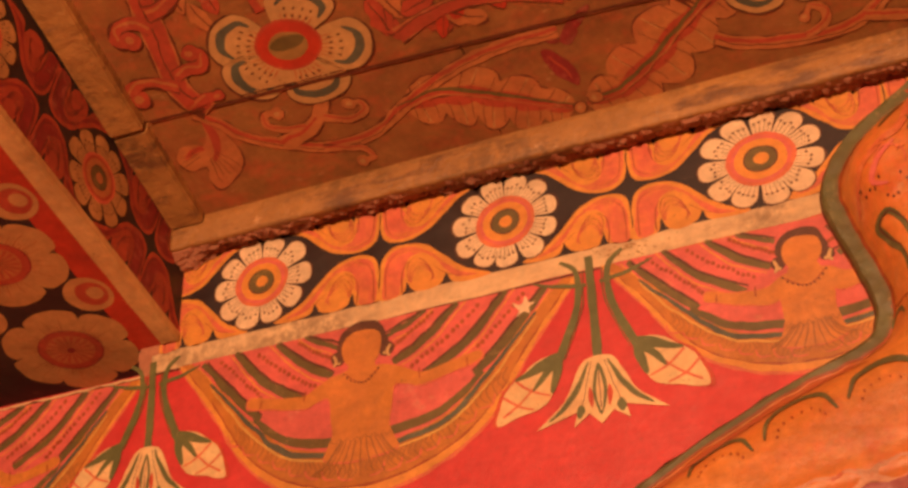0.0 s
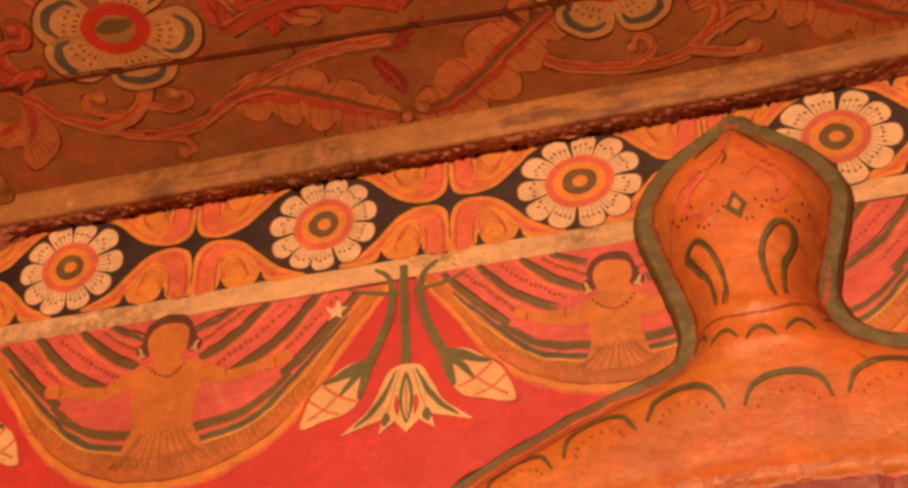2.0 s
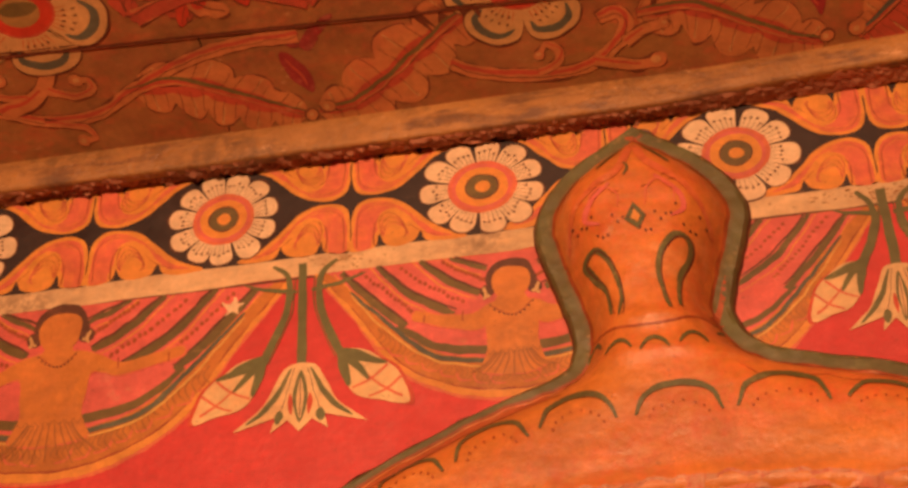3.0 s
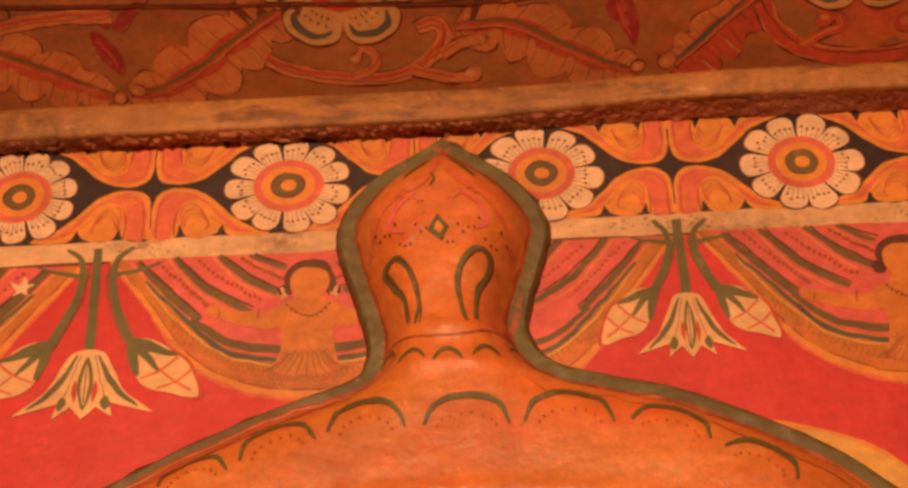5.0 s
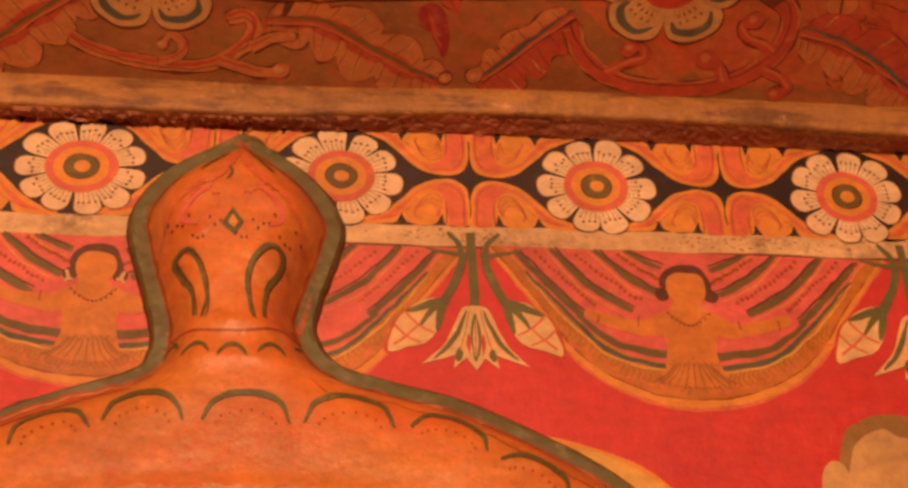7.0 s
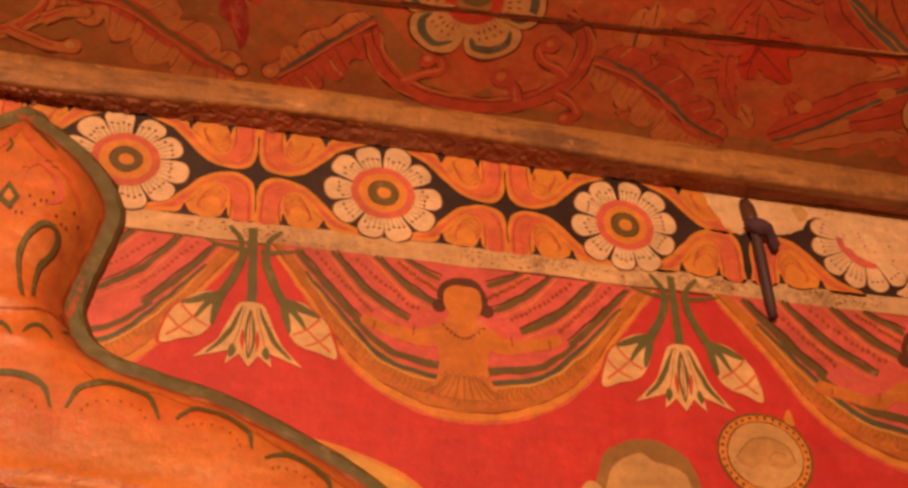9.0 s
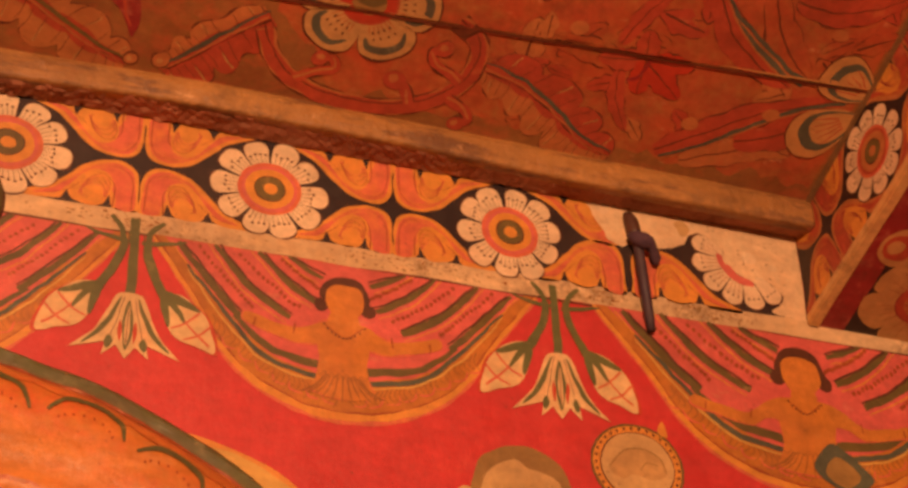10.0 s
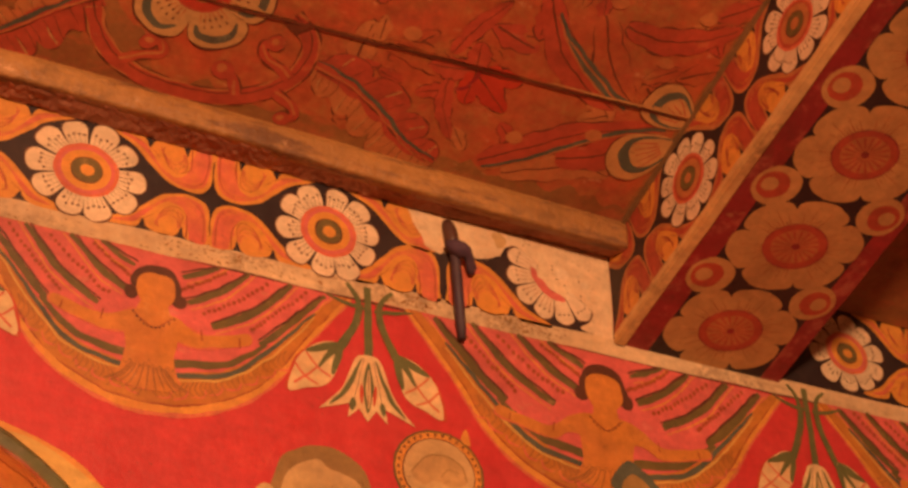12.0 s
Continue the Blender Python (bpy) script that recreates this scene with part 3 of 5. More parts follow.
def swag(c, half_l, half_r, drop, parent):
    """A hanging orange crescent with striped pink cloth inside it."""
    top = band_foot(c)
    rnd = random.Random(int(c * 500))

    def place(p):
        return (c + p[0] * (half_l if p[0] < 0 else half_r), top - p[1] * drop)

    m = Motif(WALL, 2, place, wobble=0.0026)
    outer = [(-0.99, 0.0), (-0.88, 0.18), (-0.76, 0.38), (-0.635, 0.62), (-0.49, 0.80), (-0.29, 0.93), (-0.1, 0.985), (0.1, 0.985), (0.29, 0.93), (0.49, 0.80), (0.635, 0.62), (0.76, 0.38), (0.88, 0.18), (0.99, 0.0)]
    inner = [(-0.92, 0.0), (-0.70, 0.27), (-0.54, 0.49), (-0.37, 0.65), (-0.18, 0.72), (0.0, 0.74), (0.18, 0.72), (0.37, 0.65), (0.54, 0.49), (0.70, 0.27), (0.92, 0.0)]
    for k, (grow, mat) in enumerate(((1.030, CORAL), (1.008, AMBER), (0.962, VEIN), (0.952, SWAG))):
        m.poly(smooth([(x * (0.5 + 0.5 * grow), y * grow) for x, y in outer], 5, False), mat, k)
    m.poly(smooth(inner, 5, False), PINK, 4)
    asp = drop / ((half_l + half_r) / 2)
    stripes = (((0.85, 0.02), (0.67, 0.27), (0.52, 0.45)), ((0.67, 0.0), (0.49, 0.24), (0.28, 0.40)), ((0.45, 0.0), (0.30, 0.17), (0.15, 0.28)), ((0.30, 0.0), (0.21, 0.06), (0.12, 0.11)))
    for s in (-1, 1):
        # broad olive stripes that fall toward the middle, each with a dark edge, and rows of dots on the pink between
        for k, (a, b, e) in enumerate(stripes):
            wide = (0.050, 0.050, 0.046, 0.034)[k] * rnd.uniform(0.85, 1.1)
            m.stroke([(s * a[0], a[1]), (s * b[0], b[1]), (s * e[0], e[1])], wide * 0.5, wide * 0.65, OLIVE, 5, 7, wide * 1.15, asp)
            m.stroke([(s * (a[0] - 0.02), a[1]), (s * (b[0] - 0.018), b[1] - 0.018), (s * (e[0] - 0.01), e[1] - 0.025)], 0.012, 0.008, LINE, 6, 7, 0.014, asp)
            m.stroke([(s * (a[0] + 0.035), a[1]), (s * (b[0] + 0.03), b[1] + 0.035), (s * (e[0] + 0.02), e[1] + 0.04)], 0.006, 0.004, AMBER, 5, 7, 0.010, asp)
            for row in (0.46,):
                for i in range(15):
                    t = (i + 0.5) / 15
                    x = (1 - t) ** 2 * (a[0] - row * 0.20) + 2 * t * (1 - t) * (b[0] - row * 0.19) + t * t * (e[0] - row * 0.12)
                    y = (1 - t) ** 2 * a[1] + 2 * t * (1 - t) * (b[1] - row * 0.06) + t * t * (e[1] - row * 0.16)
                    if x > 0.1 and y > 0.015 and k < 3:
                        m.disc((s * x, y + rnd.uniform(-0.006, 0.006)), 0.0105, 0.0125 / asp, VEIN, 6, 6)
        # the lowest olive band, a grey-green line under it and a pale line along that
        m.stroke([(s * 0.56, 0.44), (s * 0.36, 0.62), (s * 0.10, 0.68)], 0.018, 0.040, OLIVE, 6, 8, 0.052, asp)
        m.stroke([(s * 0.80, 0.16), (s * 0.58, 0.46), (s * 0.38, 0.68), (s * 0.10, 0.755)], 0.010, 0.022, TEAL, 7, 8, 0.034, asp)
        m.stroke([(s * 0.80, 0.19), (s * 0.59, 0.50), (s * 0.38, 0.71), (s * 0.12, 0.785)], 0.006, 0.006, YELLOW, 8, 8, 0.016, asp)
        # feathering of the crescent
        for i in range(26):
            t = i / 25
            x, y = 0.66 - 0.62 * t, 0.45 + 0.36 * math.sin(t * math.pi / 2)
            m.stroke([(s * x, y), (s * (x - 0.018), y + 0.05), (s * (x + 0.012), y + 0.07 + 0.05 * rnd.random())], 0.009, 0.003, SEPIA, 5, 3, None, asp)
        for i in range(8):
            t = (i + 0.5) / 8
            x, y = 0.70 - 0.66 * t, 0.50 + 0.36 * math.sin(t * math.pi / 2)
            m.stroke([(s * (x + 0.03), y - 0.02), (s * (x + 0.015), y + 0.035), (s * (x - 0.04), y + 0.05)], 0.005, 0.005, CORAL, 5, 4, 0.016, asp)
    return m.make("painted_swag", parent)


def winged_shape(c, parent, head, shoulder, reach, hand, waist, half, hem, size=1.0, pale_ear=False):
    """The form in the middle of a swag, kept plain: a capped oval, spread arms and a pleated hem, in one orange."""
    top = band_foot(c)
    m = Motif(WALL, 12, lambda p: (c + p[0], top - p[1]), wobble=0.0022)
    right = [(0.014, shoulder - 0.010), (half * 0.95, shoulder - 0.006), (half * 1.45, shoulder + 0.004), (reach * 0.55, hand + 0.004), (reach * 0.82, hand - 0.004), (reach, hand - 0.010), (reach * 1.02, hand + 0.004),
             (reach * 0.8, hand + 0.014), (reach * 0.52, hand + 0.024), (half * 1.55, shoulder + 0.030), (half * 1.14, shoulder + 0.028), (half * 1.04, waist - 0.030), (half * 0.98, waist - 0.004),
             (half * 1.12, waist + 0.016), (half * 1.25, waist + 0.034), (half * 0.5, waist + 0.042)]
    whole = right + [(-x, y) for x, y in right[::-1]]
    m.blob([(x * 1.012, y + (0.0018 if y > shoulder + 0.01 else -0.0018)) for x, y in whole], CORAL, 0)
    m.blob(whole, FIGURE, 1)
    m.blob([(-0.016, head + 0.02), (0.016, head + 0.02), (0.020, shoulder + 0.004), (-0.020, shoulder + 0.004)], FIGURE, 2, 4)
    for i in range(13):
        a = math.pi * (i + 0.5) / 13
        m.stroke([(half * 0.7 * math.cos(a), waist + 0.010), (half * 1.1 * math.cos(a), (waist + hem) / 2), (half * 1.7 * math.cos(a), hem - 0.006 - 0.010 * abs(math.cos(a)))], 0.0015, 0.0012, SEPIA, 2, 3, 0.0034)
    for i in range(7):
        x = half * (-0.9 + 0.3 * i)
        m.stroke([(x - half * 0.14, waist + 0.006), (x, waist + 0.013), (x + half * 0.14, waist + 0.006)], 0.001, 0.001, SEPIA, 2, 3, 0.002)
    for s in (-1, 1):
        # bands on the upper arm and at the wrist
        for f in (0.50, 0.90):
            m.stroke([(s * reach * f, hand - 0.004 + 0.002 * f), (s * (reach * f + 0.002), hand + 0.016 - 0.006 * f)], 0.0022, 0.0022, VEIN, 2, 2)
        m.disc((s * 0.040 * size, head + 0.014), 0.0125 * size, 0.0125 * size, LINE, 2, 12)
        if pale_ear:
            m.stroke([(s * 0.047 * size, head + 0.008), (s * 0.043 * size, head + 0.018), (s * 0.047 * size, head + 0.026)], 0.003, 0.003, PEACH, 3, 4, 0.007)
            m.disc((s * 0.038 * size, head + 0.021), 0.0028, 0.0024, PEACH, 4, 8)
    plain, m.place = m.place, lambda p: (c + p[0] * size, top - head - (p[1] - head) * size)
    m.blob([(-0.041, head + 0.004), (-0.037, head - 0.022), (-0.018, head - 0.038), (0.006, head - 0.041), (0.028, head - 0.033), (0.040, head - 0.012), (0.041, head + 0.008), (0.0, head + 0.012)], LINE, 3)
    m.blob([(-0.033, head + 0.002), (-0.028, head - 0.016), (-0.012, head - 0.024), (0.012, head - 0.024), (0.028, head - 0.016), (0.033, head + 0.002), (0.029, head + 0.021), (0.016, head + 0.035),
            (0.0, head + 0.039), (-0.016, head + 0.035), (-0.029, head + 0.021)], FIGURE, 4)
    m.place = plain
    m.stroke([(-0.027, shoulder - 0.004), (0.0, shoulder + 0.014), (0.027, shoulder - 0.004)], 0.0016, 0.0016, VEIN, 5)
    for i in range(11):
        t = -1 + 2 * i / 10
        m.disc((0.028 * t, shoulder + 0.014 - 0.018 * t * t), 0.0016, 0.0018, LINE, 6, 6)
    return m.make("winged_shape", parent, "plain orange winged shape")


def lotus_bunch(c, bell, stem, flower, parent, tall=0.022):
    """A hanging bunch: a white lotus and two buds on green stems tied at the band."""
    top = band_foot(c)

    def place(p):
        return (c + p[0] * bell, top - (p[1] * stem if p[1] < 1 else stem + (p[1] - 1) * flower))

    m = Motif(WALL, 12, place)
    asp = stem / bell
    w = 0.0115 / bell
    m.stroke([(-0.05, -tall / stem), (-0.02, 0.4), (0.0, 1.03)], w, w * 1.15, GREEN, 0, 6, None, asp)
    for s in (-1, 1):
        m.stroke([(s * 0.55, -tall / stem), (s * 0.28, 0.0), (s * 0.30, 0.4), (s * 0.68, 0.98)], w * 0.45, w * 1.1, GREEN, 0, 6, w * 0.9, asp)
        m.stroke([(s * 1.05, 0.02), (s * 0.62, 0.11), (s * 0.12, 0.16)], w * 0.10, w * 0.5, GREEN, 1, 5, w * 0.75, asp)
        m.stroke([(s * 0.16, 0.0), (s * 0.20, 0.4), (s * 0.56, 0.96)], w * 0.16, w * 0.10, OLIVE, 2, 6, w * 0.2, asp)
        bud = [(0.64, 0.93), (0.95, 0.90), (1.28, 1.02), (1.62, 1.28), (1.80, 1.78), (1.40, 1.72), (0.95, 1.60), (0.72, 1.30)]
        m.blob([(s * (0.03 + x * 1.01), y * 1.0) for x, y in bud], VERMIL, 1)
        m.blob([(s * (x * 0.985), y * 0.99) for x, y in bud], PETAL, 2)
        for a, b in (((0.98, 1.18), (1.66, 1.66)), ((0.84, 1.46), (1.42, 1.14)), ((1.12, 1.62), (1.66, 1.34))):
            m.stroke([(s * a[0], a[1]), (s * (a[0] + b[0]) / 2, (a[1] + b[1]) / 2 + 0.05), (s * b[0], b[1])], 0.03, 0.045, CORAL, 3, 4)
        m.stroke([(s * 0.66, 0.90), (s * 0.70, 1.12), (s * 0.80, 1.42)], 0.12, 0.05, GREEN, 4, 5, 0.24)
        m.stroke([(s * 0.66, 0.92), (s * 1.02, 1.00), (s * 1.42, 1.12)], 0.12, 0.03, GREEN, 4, 5, 0.20)
        m.stroke([(s * 0.68, 0.94), (s * 0.92, 1.12), (s * 1.12, 1.34)], 0.10, 0.03, GREEN, 4, 5, 0.16)
    # the open lotus
    hood = [(0.0, 0.98), (0.25, 1.03), (0.42, 1.28), (0.62, 1.62), (1.10, 1.98)]
    rim = [(0.62, 1.86), (0.40, 1.80), (0.46, 2.03), (0.20, 1.86), (0.0, 2.05)]
    right = smooth(hood, 5, False) + rim
    m.poly(right + [(-x, y) for x, y in right[-2::-1]][:-1], PETAL, 5)
    for s in (-1, 1):
        m.stroke([(s * 0.17, 1.06), (s * 0.36, 1.42), (s * 0.56, 1.66), (s * 0.86, 1.88)], 0.02, 0.02, GREEN, 6, 5, 0.18)
        m.stroke([(s * 0.11, 1.06), (s * 0.24, 1.5), (s * 0.36, 1.84)], 0.012, 0.012, LINE, 6, 5)
        m.blob([(s * 0.26, 1.80), (s * 0.34, 1.70), (s * 0.42, 1.82), (s * 0.36, 1.92)], GREEN, 6, 3)
        m.blob([(s * 0.16, 1.45), (s * 0.20, 1.62), (s * 0.14, 1.80), (s * 0.11, 1.6)], VERMIL, 6, 3)
    m.blob([(0.0, 1.10), (0.11, 1.42), (0.10, 1.66), (0.0, 1.92), (-0.10, 1.66), (-0.11, 1.42)], GREEN, 6)
    m.blob([(0.0, 1.20), (0.055, 1.45), (0.05, 1.66), (0.0, 1.84), (-0.05, 1.66), (-0.055, 1.45)], PETAL, 7)
    m.stroke([(0, 1.22), (0, 1.6), (0, 1.8)], 0.012, 0.02, LINE, 8, 3)
    return m.make("painted_lotus_bunch", parent)


swag(-0.908, 0.315, 0.335, 0.262, wall_north)
swag(-0.271, 0.275, 0.30, 0.214, wall_north)
swag(-0.06, 0.10, 0.275, 0.236, wall_north)
swag(0.508, 0.272, 0.285, 0.231, wall_north)
swag(1.222, 0.350, 0.345, 0.256, wall_north)
swag(1.97, 0.34, 0.34, 0.225, wall_north)
swag(-1.60, 0.32, 0.32, 0.26, wall_north)
winged_shape(-0.908, wall_north, 0.034, 0.080, 0.180, 0.092, 0.168, 0.046, 0.240, 0.96, True)
winged_shape(-0.271, wall_north, 0.044, 0.084, 0.130, 0.086, 0.140, 0.034, 0.192, 0.80, True)
winged_shape(0.506, wall_north, 0.052, 0.098, 0.134, 0.103, 0.158, 0.034, 0.212, 0.82)
winged_shape(1.213, wall_north, 0.060, 0.114, 0.185, 0.134, 0.182, 0.045, 0.236)
winged_shape(1.97, wall_north, 0.056, 0.104, 0.170, 0.120, 0.170, 0.040, 0.212)
winged_shape(-1.60, wall_north, 0.052, 0.100, 0.170, 0.112, 0.176, 0.044, 0.240)
lotus_bunch(-1.263, 0.078, 0.122, 0.092, wall_north)
lotus_bunch(-0.556, 0.083, 0.134, 0.092, wall_north)
lotus_bunch(0.221, 0.064, 0.092, 0.088, wall_north)
lotus_bunch(0.819, 0.067, 0.088, 0.096, wall_north)
lotus_bunch(1.615, 0.070, 0.115, 0.090, wall_north)
m = Motif(WALL, 14, wobble=0.004)
m.blob([(-0.674, 2.531), (-0.662, 2.529), (-0.655, 2.538), (-0.650, 2.528), (-0.641, 2.527), (-0.649, 2.520), (-0.648, 2.511), (-0.658, 2.517), (-0.668, 2.509), (-0.666, 2.520)], CREAM)
m.make("paint_loss", wall_north, "pale flaked spot")

m = Motif(WALL, 22)
m.blob([(1.214, 2.360), (1.244, 2.402), (1.267, 2.396), (1.294, 2.375), (1.312, 2.350), (1.262, 2.330)], TEAL)
m.blob([(1.232, 2.355), (1.250, 2.382), (1.272, 2.375), (1.290, 2.355), (1.262, 2.335)], OCHRE, 1)
m.make("painted_crest", wall_north, "dark green painted crest")

# plain forms low on the wall: an oval with an olive cap, a ringed disc, a yellow flame beside the arch
m = Motif(WALL, 12)
m.blob([(0.683, 2.20), (0.690, 2.295), (0.720, 2.325), (0.757, 2.334), (0.800, 2.322), (0.826, 2.285), (0.828, 2.20)], OCHRE)
m.blob([(0.693, 2.19), (0.699, 2.276), (0.724, 2.304), (0.748, 2.313), (0.768, 2.302), (0.803, 2.292), (0.817, 2.26), (0.820, 2.19)], PEACH, 1)
m.blob([(0.655, 2.215), (0.660, 2.255), (0.676, 2.268), (0.690, 2.255), (0.692, 2.21)], PEACH, 2)
m.make("painted_oval", wall_north, "plain cream oval with olive cap")
m = Motif(WALL, 12, move(0.929, 2.327, 0.070, 0.062))
m.disc((0, 0), 1.02, 1.02, OLIVE)
m.disc((0, 0), 0.97, 0.97, AMBER, 1)
for i in range(34):
    a = 2 * math.pi * i / 34
    m.disc((0.90 * math.cos(a), 0.90 * math.sin(a)), 0.035, 0.04, LINE, 2, 6)
m.disc((0, 0), 0.82, 0.82, LINE, 3)
m.disc((0, 0), 0.79, 0.79, PEACH, 4)
m.blob([(-0.62, -0.1), (-0.3, 0.32), (0.15, 0.42), (0.5, 0.25), (0.62, -0.1), (0.3, -0.3), (-0.1, -0.2), (-0.35, -0.35)], SAND, 5)
m.stroke([(-0.62, -0.1), (-0.3, 0.32), (0.15, 0.42), (0.5, 0.25), (0.62, -0.1)], 0.03, 0.03, OCHRE, 6)
m.stroke([(0.05, -0.1), (0.2, 0.12), (0.45, 0.05)], 0.02, 0.03, OCHRE, 6)
m.blob([(0.5, 0.92), (0.62, 1.18), (0.72, 0.82), (0.6, 0.8)], AMBER, 1)
m.make("painted_disc", wall_north, "cream painted disc with beaded rim")
m = Motif(WALL, 3)
m.blob([(0.30, 2.285), (0.355, 2.281), (0.416, 2.258), (0.455, 2.232), (0.50, 2.18), (0.42, 2.10), (0.36, 2.2)], AMBER)
m.blob([(0.33, 2.270), (0.38, 2.268), (0.43, 2.242), (0.475, 2.20), (0.42, 2.12), (0.37, 2.2)], YELLOW, 1)
m.make("painted_flame", wall_north, "yellow painted edge beside the arch")


# ---- beams and battens ----
def beam(x0, x1, slope, depth, face, mid, red_width, bead, first, pitch, back, margin, side_colours):
    """A timber beam: bead along the lower edge that faces the bay, red margins and flowers on its underside, daisies on its side."""
    ob = tagged(new("beam"), "painted wooden ceiling beam with flowers on black", "beam", group="ceiling beams")
    part("timber", box_bm(x0, x1, -2.5, YW + back, ZB, ZB + depth, slope=slope), BLACK, ob)
    s = -1 if face == x0 else 1
    a, b = sorted((face - s * bead, face + s * 0.004))
    part("edge_bead", box_bm(a, b, -2.5, YW - 0.002, ZB - 0.004, ZB + 0.013, bevel=0.0025, slope=slope, cuts=90, rough=0.0016, fine=30), BEAD, ob, "tan painted edge bead")
    under = Surface((0, YW, ZB), (1, 0, 0), (0, -1, slope))
    m = Motif(under, 2, wobble=0.003)
    near = face - s * (bead - 0.0005)
    for e0, e1 in ((near, near - s * red_width), (x0 + x1 - face, x0 + x1 - face + s * 0.036)):
        c0, c1 = sorted((e0, e1))
        m.poly([(c0, 0.0)] + [(c1, 0.0)] + [(c1 + 0.002 * noise.noise((i * 0.9, c1, 0)), 0.05 * i) for i in range(1, 41)] + [(c0, 2.0)], margin)
    m.make("red_margin", ob, "deep red margin")
    for k in range(9):
        v = first + pitch * k
        q = Motif(under, 6, move(mid, v, 0.108, 0.084))
        for i in range(6):
            t = 0.45 + math.pi / 3 * i
            q.blob([(math.cos(t + d) * r, math.sin(t + d) * r) for d, r in ((-0.45, 0.45), (-0.53, 0.8), (-0.42, 1.0), (-0.12, 1.07), (0.15, 1.06), (0.44, 0.98), (0.53, 0.8), (0.45, 0.45))], WORNPETAL, i % 2, 5)
            for d in (-0.35, -0.25, -0.15, -0.05, 0.05, 0.15, 0.25, 0.35):
                q.stroke([(math.cos(t + d) * 0.5, math.sin(t + d) * 0.5), (math.cos(t + d) * (0.74 + 0.14 * math.cos(40 * d)), math.sin(t + d) * (0.74 + 0.14 * math.cos(40 * d)))], 0.016, 0.004, VEIN, 1, 1)
        q.disc((0, 0), 0.52, 0.52, DEEPRED, 2)
        q.disc((0, 0), 0.50, 0.50, CRED, 3)
        q.disc((0, 0), 0.38, 0.38, CTAN, 4)
        for i in range(18):
            t = math.pi * i / 9
            q.stroke([(math.cos(t) * 0.08, math.sin(t) * 0.08), (math.cos(t) * 0.36, math.sin(t) * 0.36)], 0.012, 0.045, CRED, 5, 1)
        q.disc((0, 0), 0.07, 0.07, DEEPRED, 6, 10)
        q.make("painted_flower", ob)
        for e in (-1, 1):
            q = Motif(under, 4, move(mid + e * 0.098, v + pitch / 2, 0.04, 0.036))
            q.disc((0, 0), 1, 1, WORNPETAL)
            q.disc((e * 0.15, 0), 0.68, 0.68, CRED, 1)
            q.disc((e * 0.3, 0), 0.36, 0.36, WORNPETAL, 2, 12)
            q.make("painted_bud", ob)
    side = Surface((face, YW, ZB), (0, -1, slope) if s < 0 else (0, 1, -slope), (0, slope, 1))
    f = 1 if s < 0 else -1
    for k in range(7):
        u = f * (0.270 + 0.290 * k)
        rosette(u, 0.089, side, ob, petals=10, turn=0.2 * k, rx=0.073, rz=0.071, leaf=WORNPETAL if s > 0 else CREAM, base=8, ring=CRED, mid=CTAN)
        leaf_group(side, ob, u - f * 0.146, 0.092, 0.134, 0.084, 0.088, base=3, colours=side_colours)
    return ob


beam(LX0, LX1, 0.275, 0.5, LX1, -1.402, 0.046, 0.030, 0.034, 0.200, 0.051, SCARLET, (CRED, DEEPRED, CRED, CLINE))
beam(RX0, RX1, 0.36, 0.4, RX0, 1.412, 0.044, 0.017, 0.079, 0.183, -0.001, DEEPRED, (CTAN, CRED, AMBER, DEEPRED))


def ease(x, a, b):
    t = min(max((x - a) / (b - a), 0), 1)
    return t * t * (3 - 2 * t)


def arris(x):
    """Height of the batten's lower front edge, which wanders."""
    return 2.7365 + 0.012 * ease(x, -0.12, 0.2) - 0.007 * ease(x, 0.5, 0.9)


def front(x):
    """How far the batten stands forward of the line of the ceiling's foot."""
    return 0.013 * ease(x, -0.05, 0.35)


def strip_bm():
    """A hand-planed board: lower edge and face wander, arrises rounded and nicked."""
    bm = bmesh.new()
    n, rows = 420, []
    for i in range(n + 1):
        x = LX1 + (RX0 - LX1) * i / n
        z, y = arris(x), CY - front(x)
        nick = 0.0022 * max(noise.noise((x * 23, 1, 4)), 0) + 0.0014 * noise.noise((x * 60, 2, 5))
        wave = 0.0012 * noise.noise((x * 9, 4, 1))
        ridge = 0.0016 * noise.noise((x * 5, 8, 2))
        section = ((y + 0.020, z + 0.001), (y + 0.005, z + nick), (y + 0.0012, z + 0.0018 + nick), (y + wave, z + 0.006 + nick), (y + wave - 0.0006, z + 0.024 + 3 * ridge), (y + wave - 0.0002 + ridge, z + 0.034), (y + 0.0006, 2.784), (y + 0.0035, 2.7895), (y + 0.006, 2.800), (y + 0.020, 2.800))
        rows.append([bm.verts.new((x, yy + 0.0005 * noise.noise((x * 80, zz * 90, 2)), zz)) for yy, zz in section])
    for a, b in zip(rows, rows[1:]):
        for j in range(len(a)):
            f = bm.faces.new((a[j], a[(j + 1) % len(a)], b[(j + 1) % len(a)], b[j]))
            f.smooth = True
    bm.faces.new(rows[0])
    bm.faces.new(rows[-1][::-1])
    bmesh.ops.recalc_face_normals(bm, faces=bm.faces)
    return bm


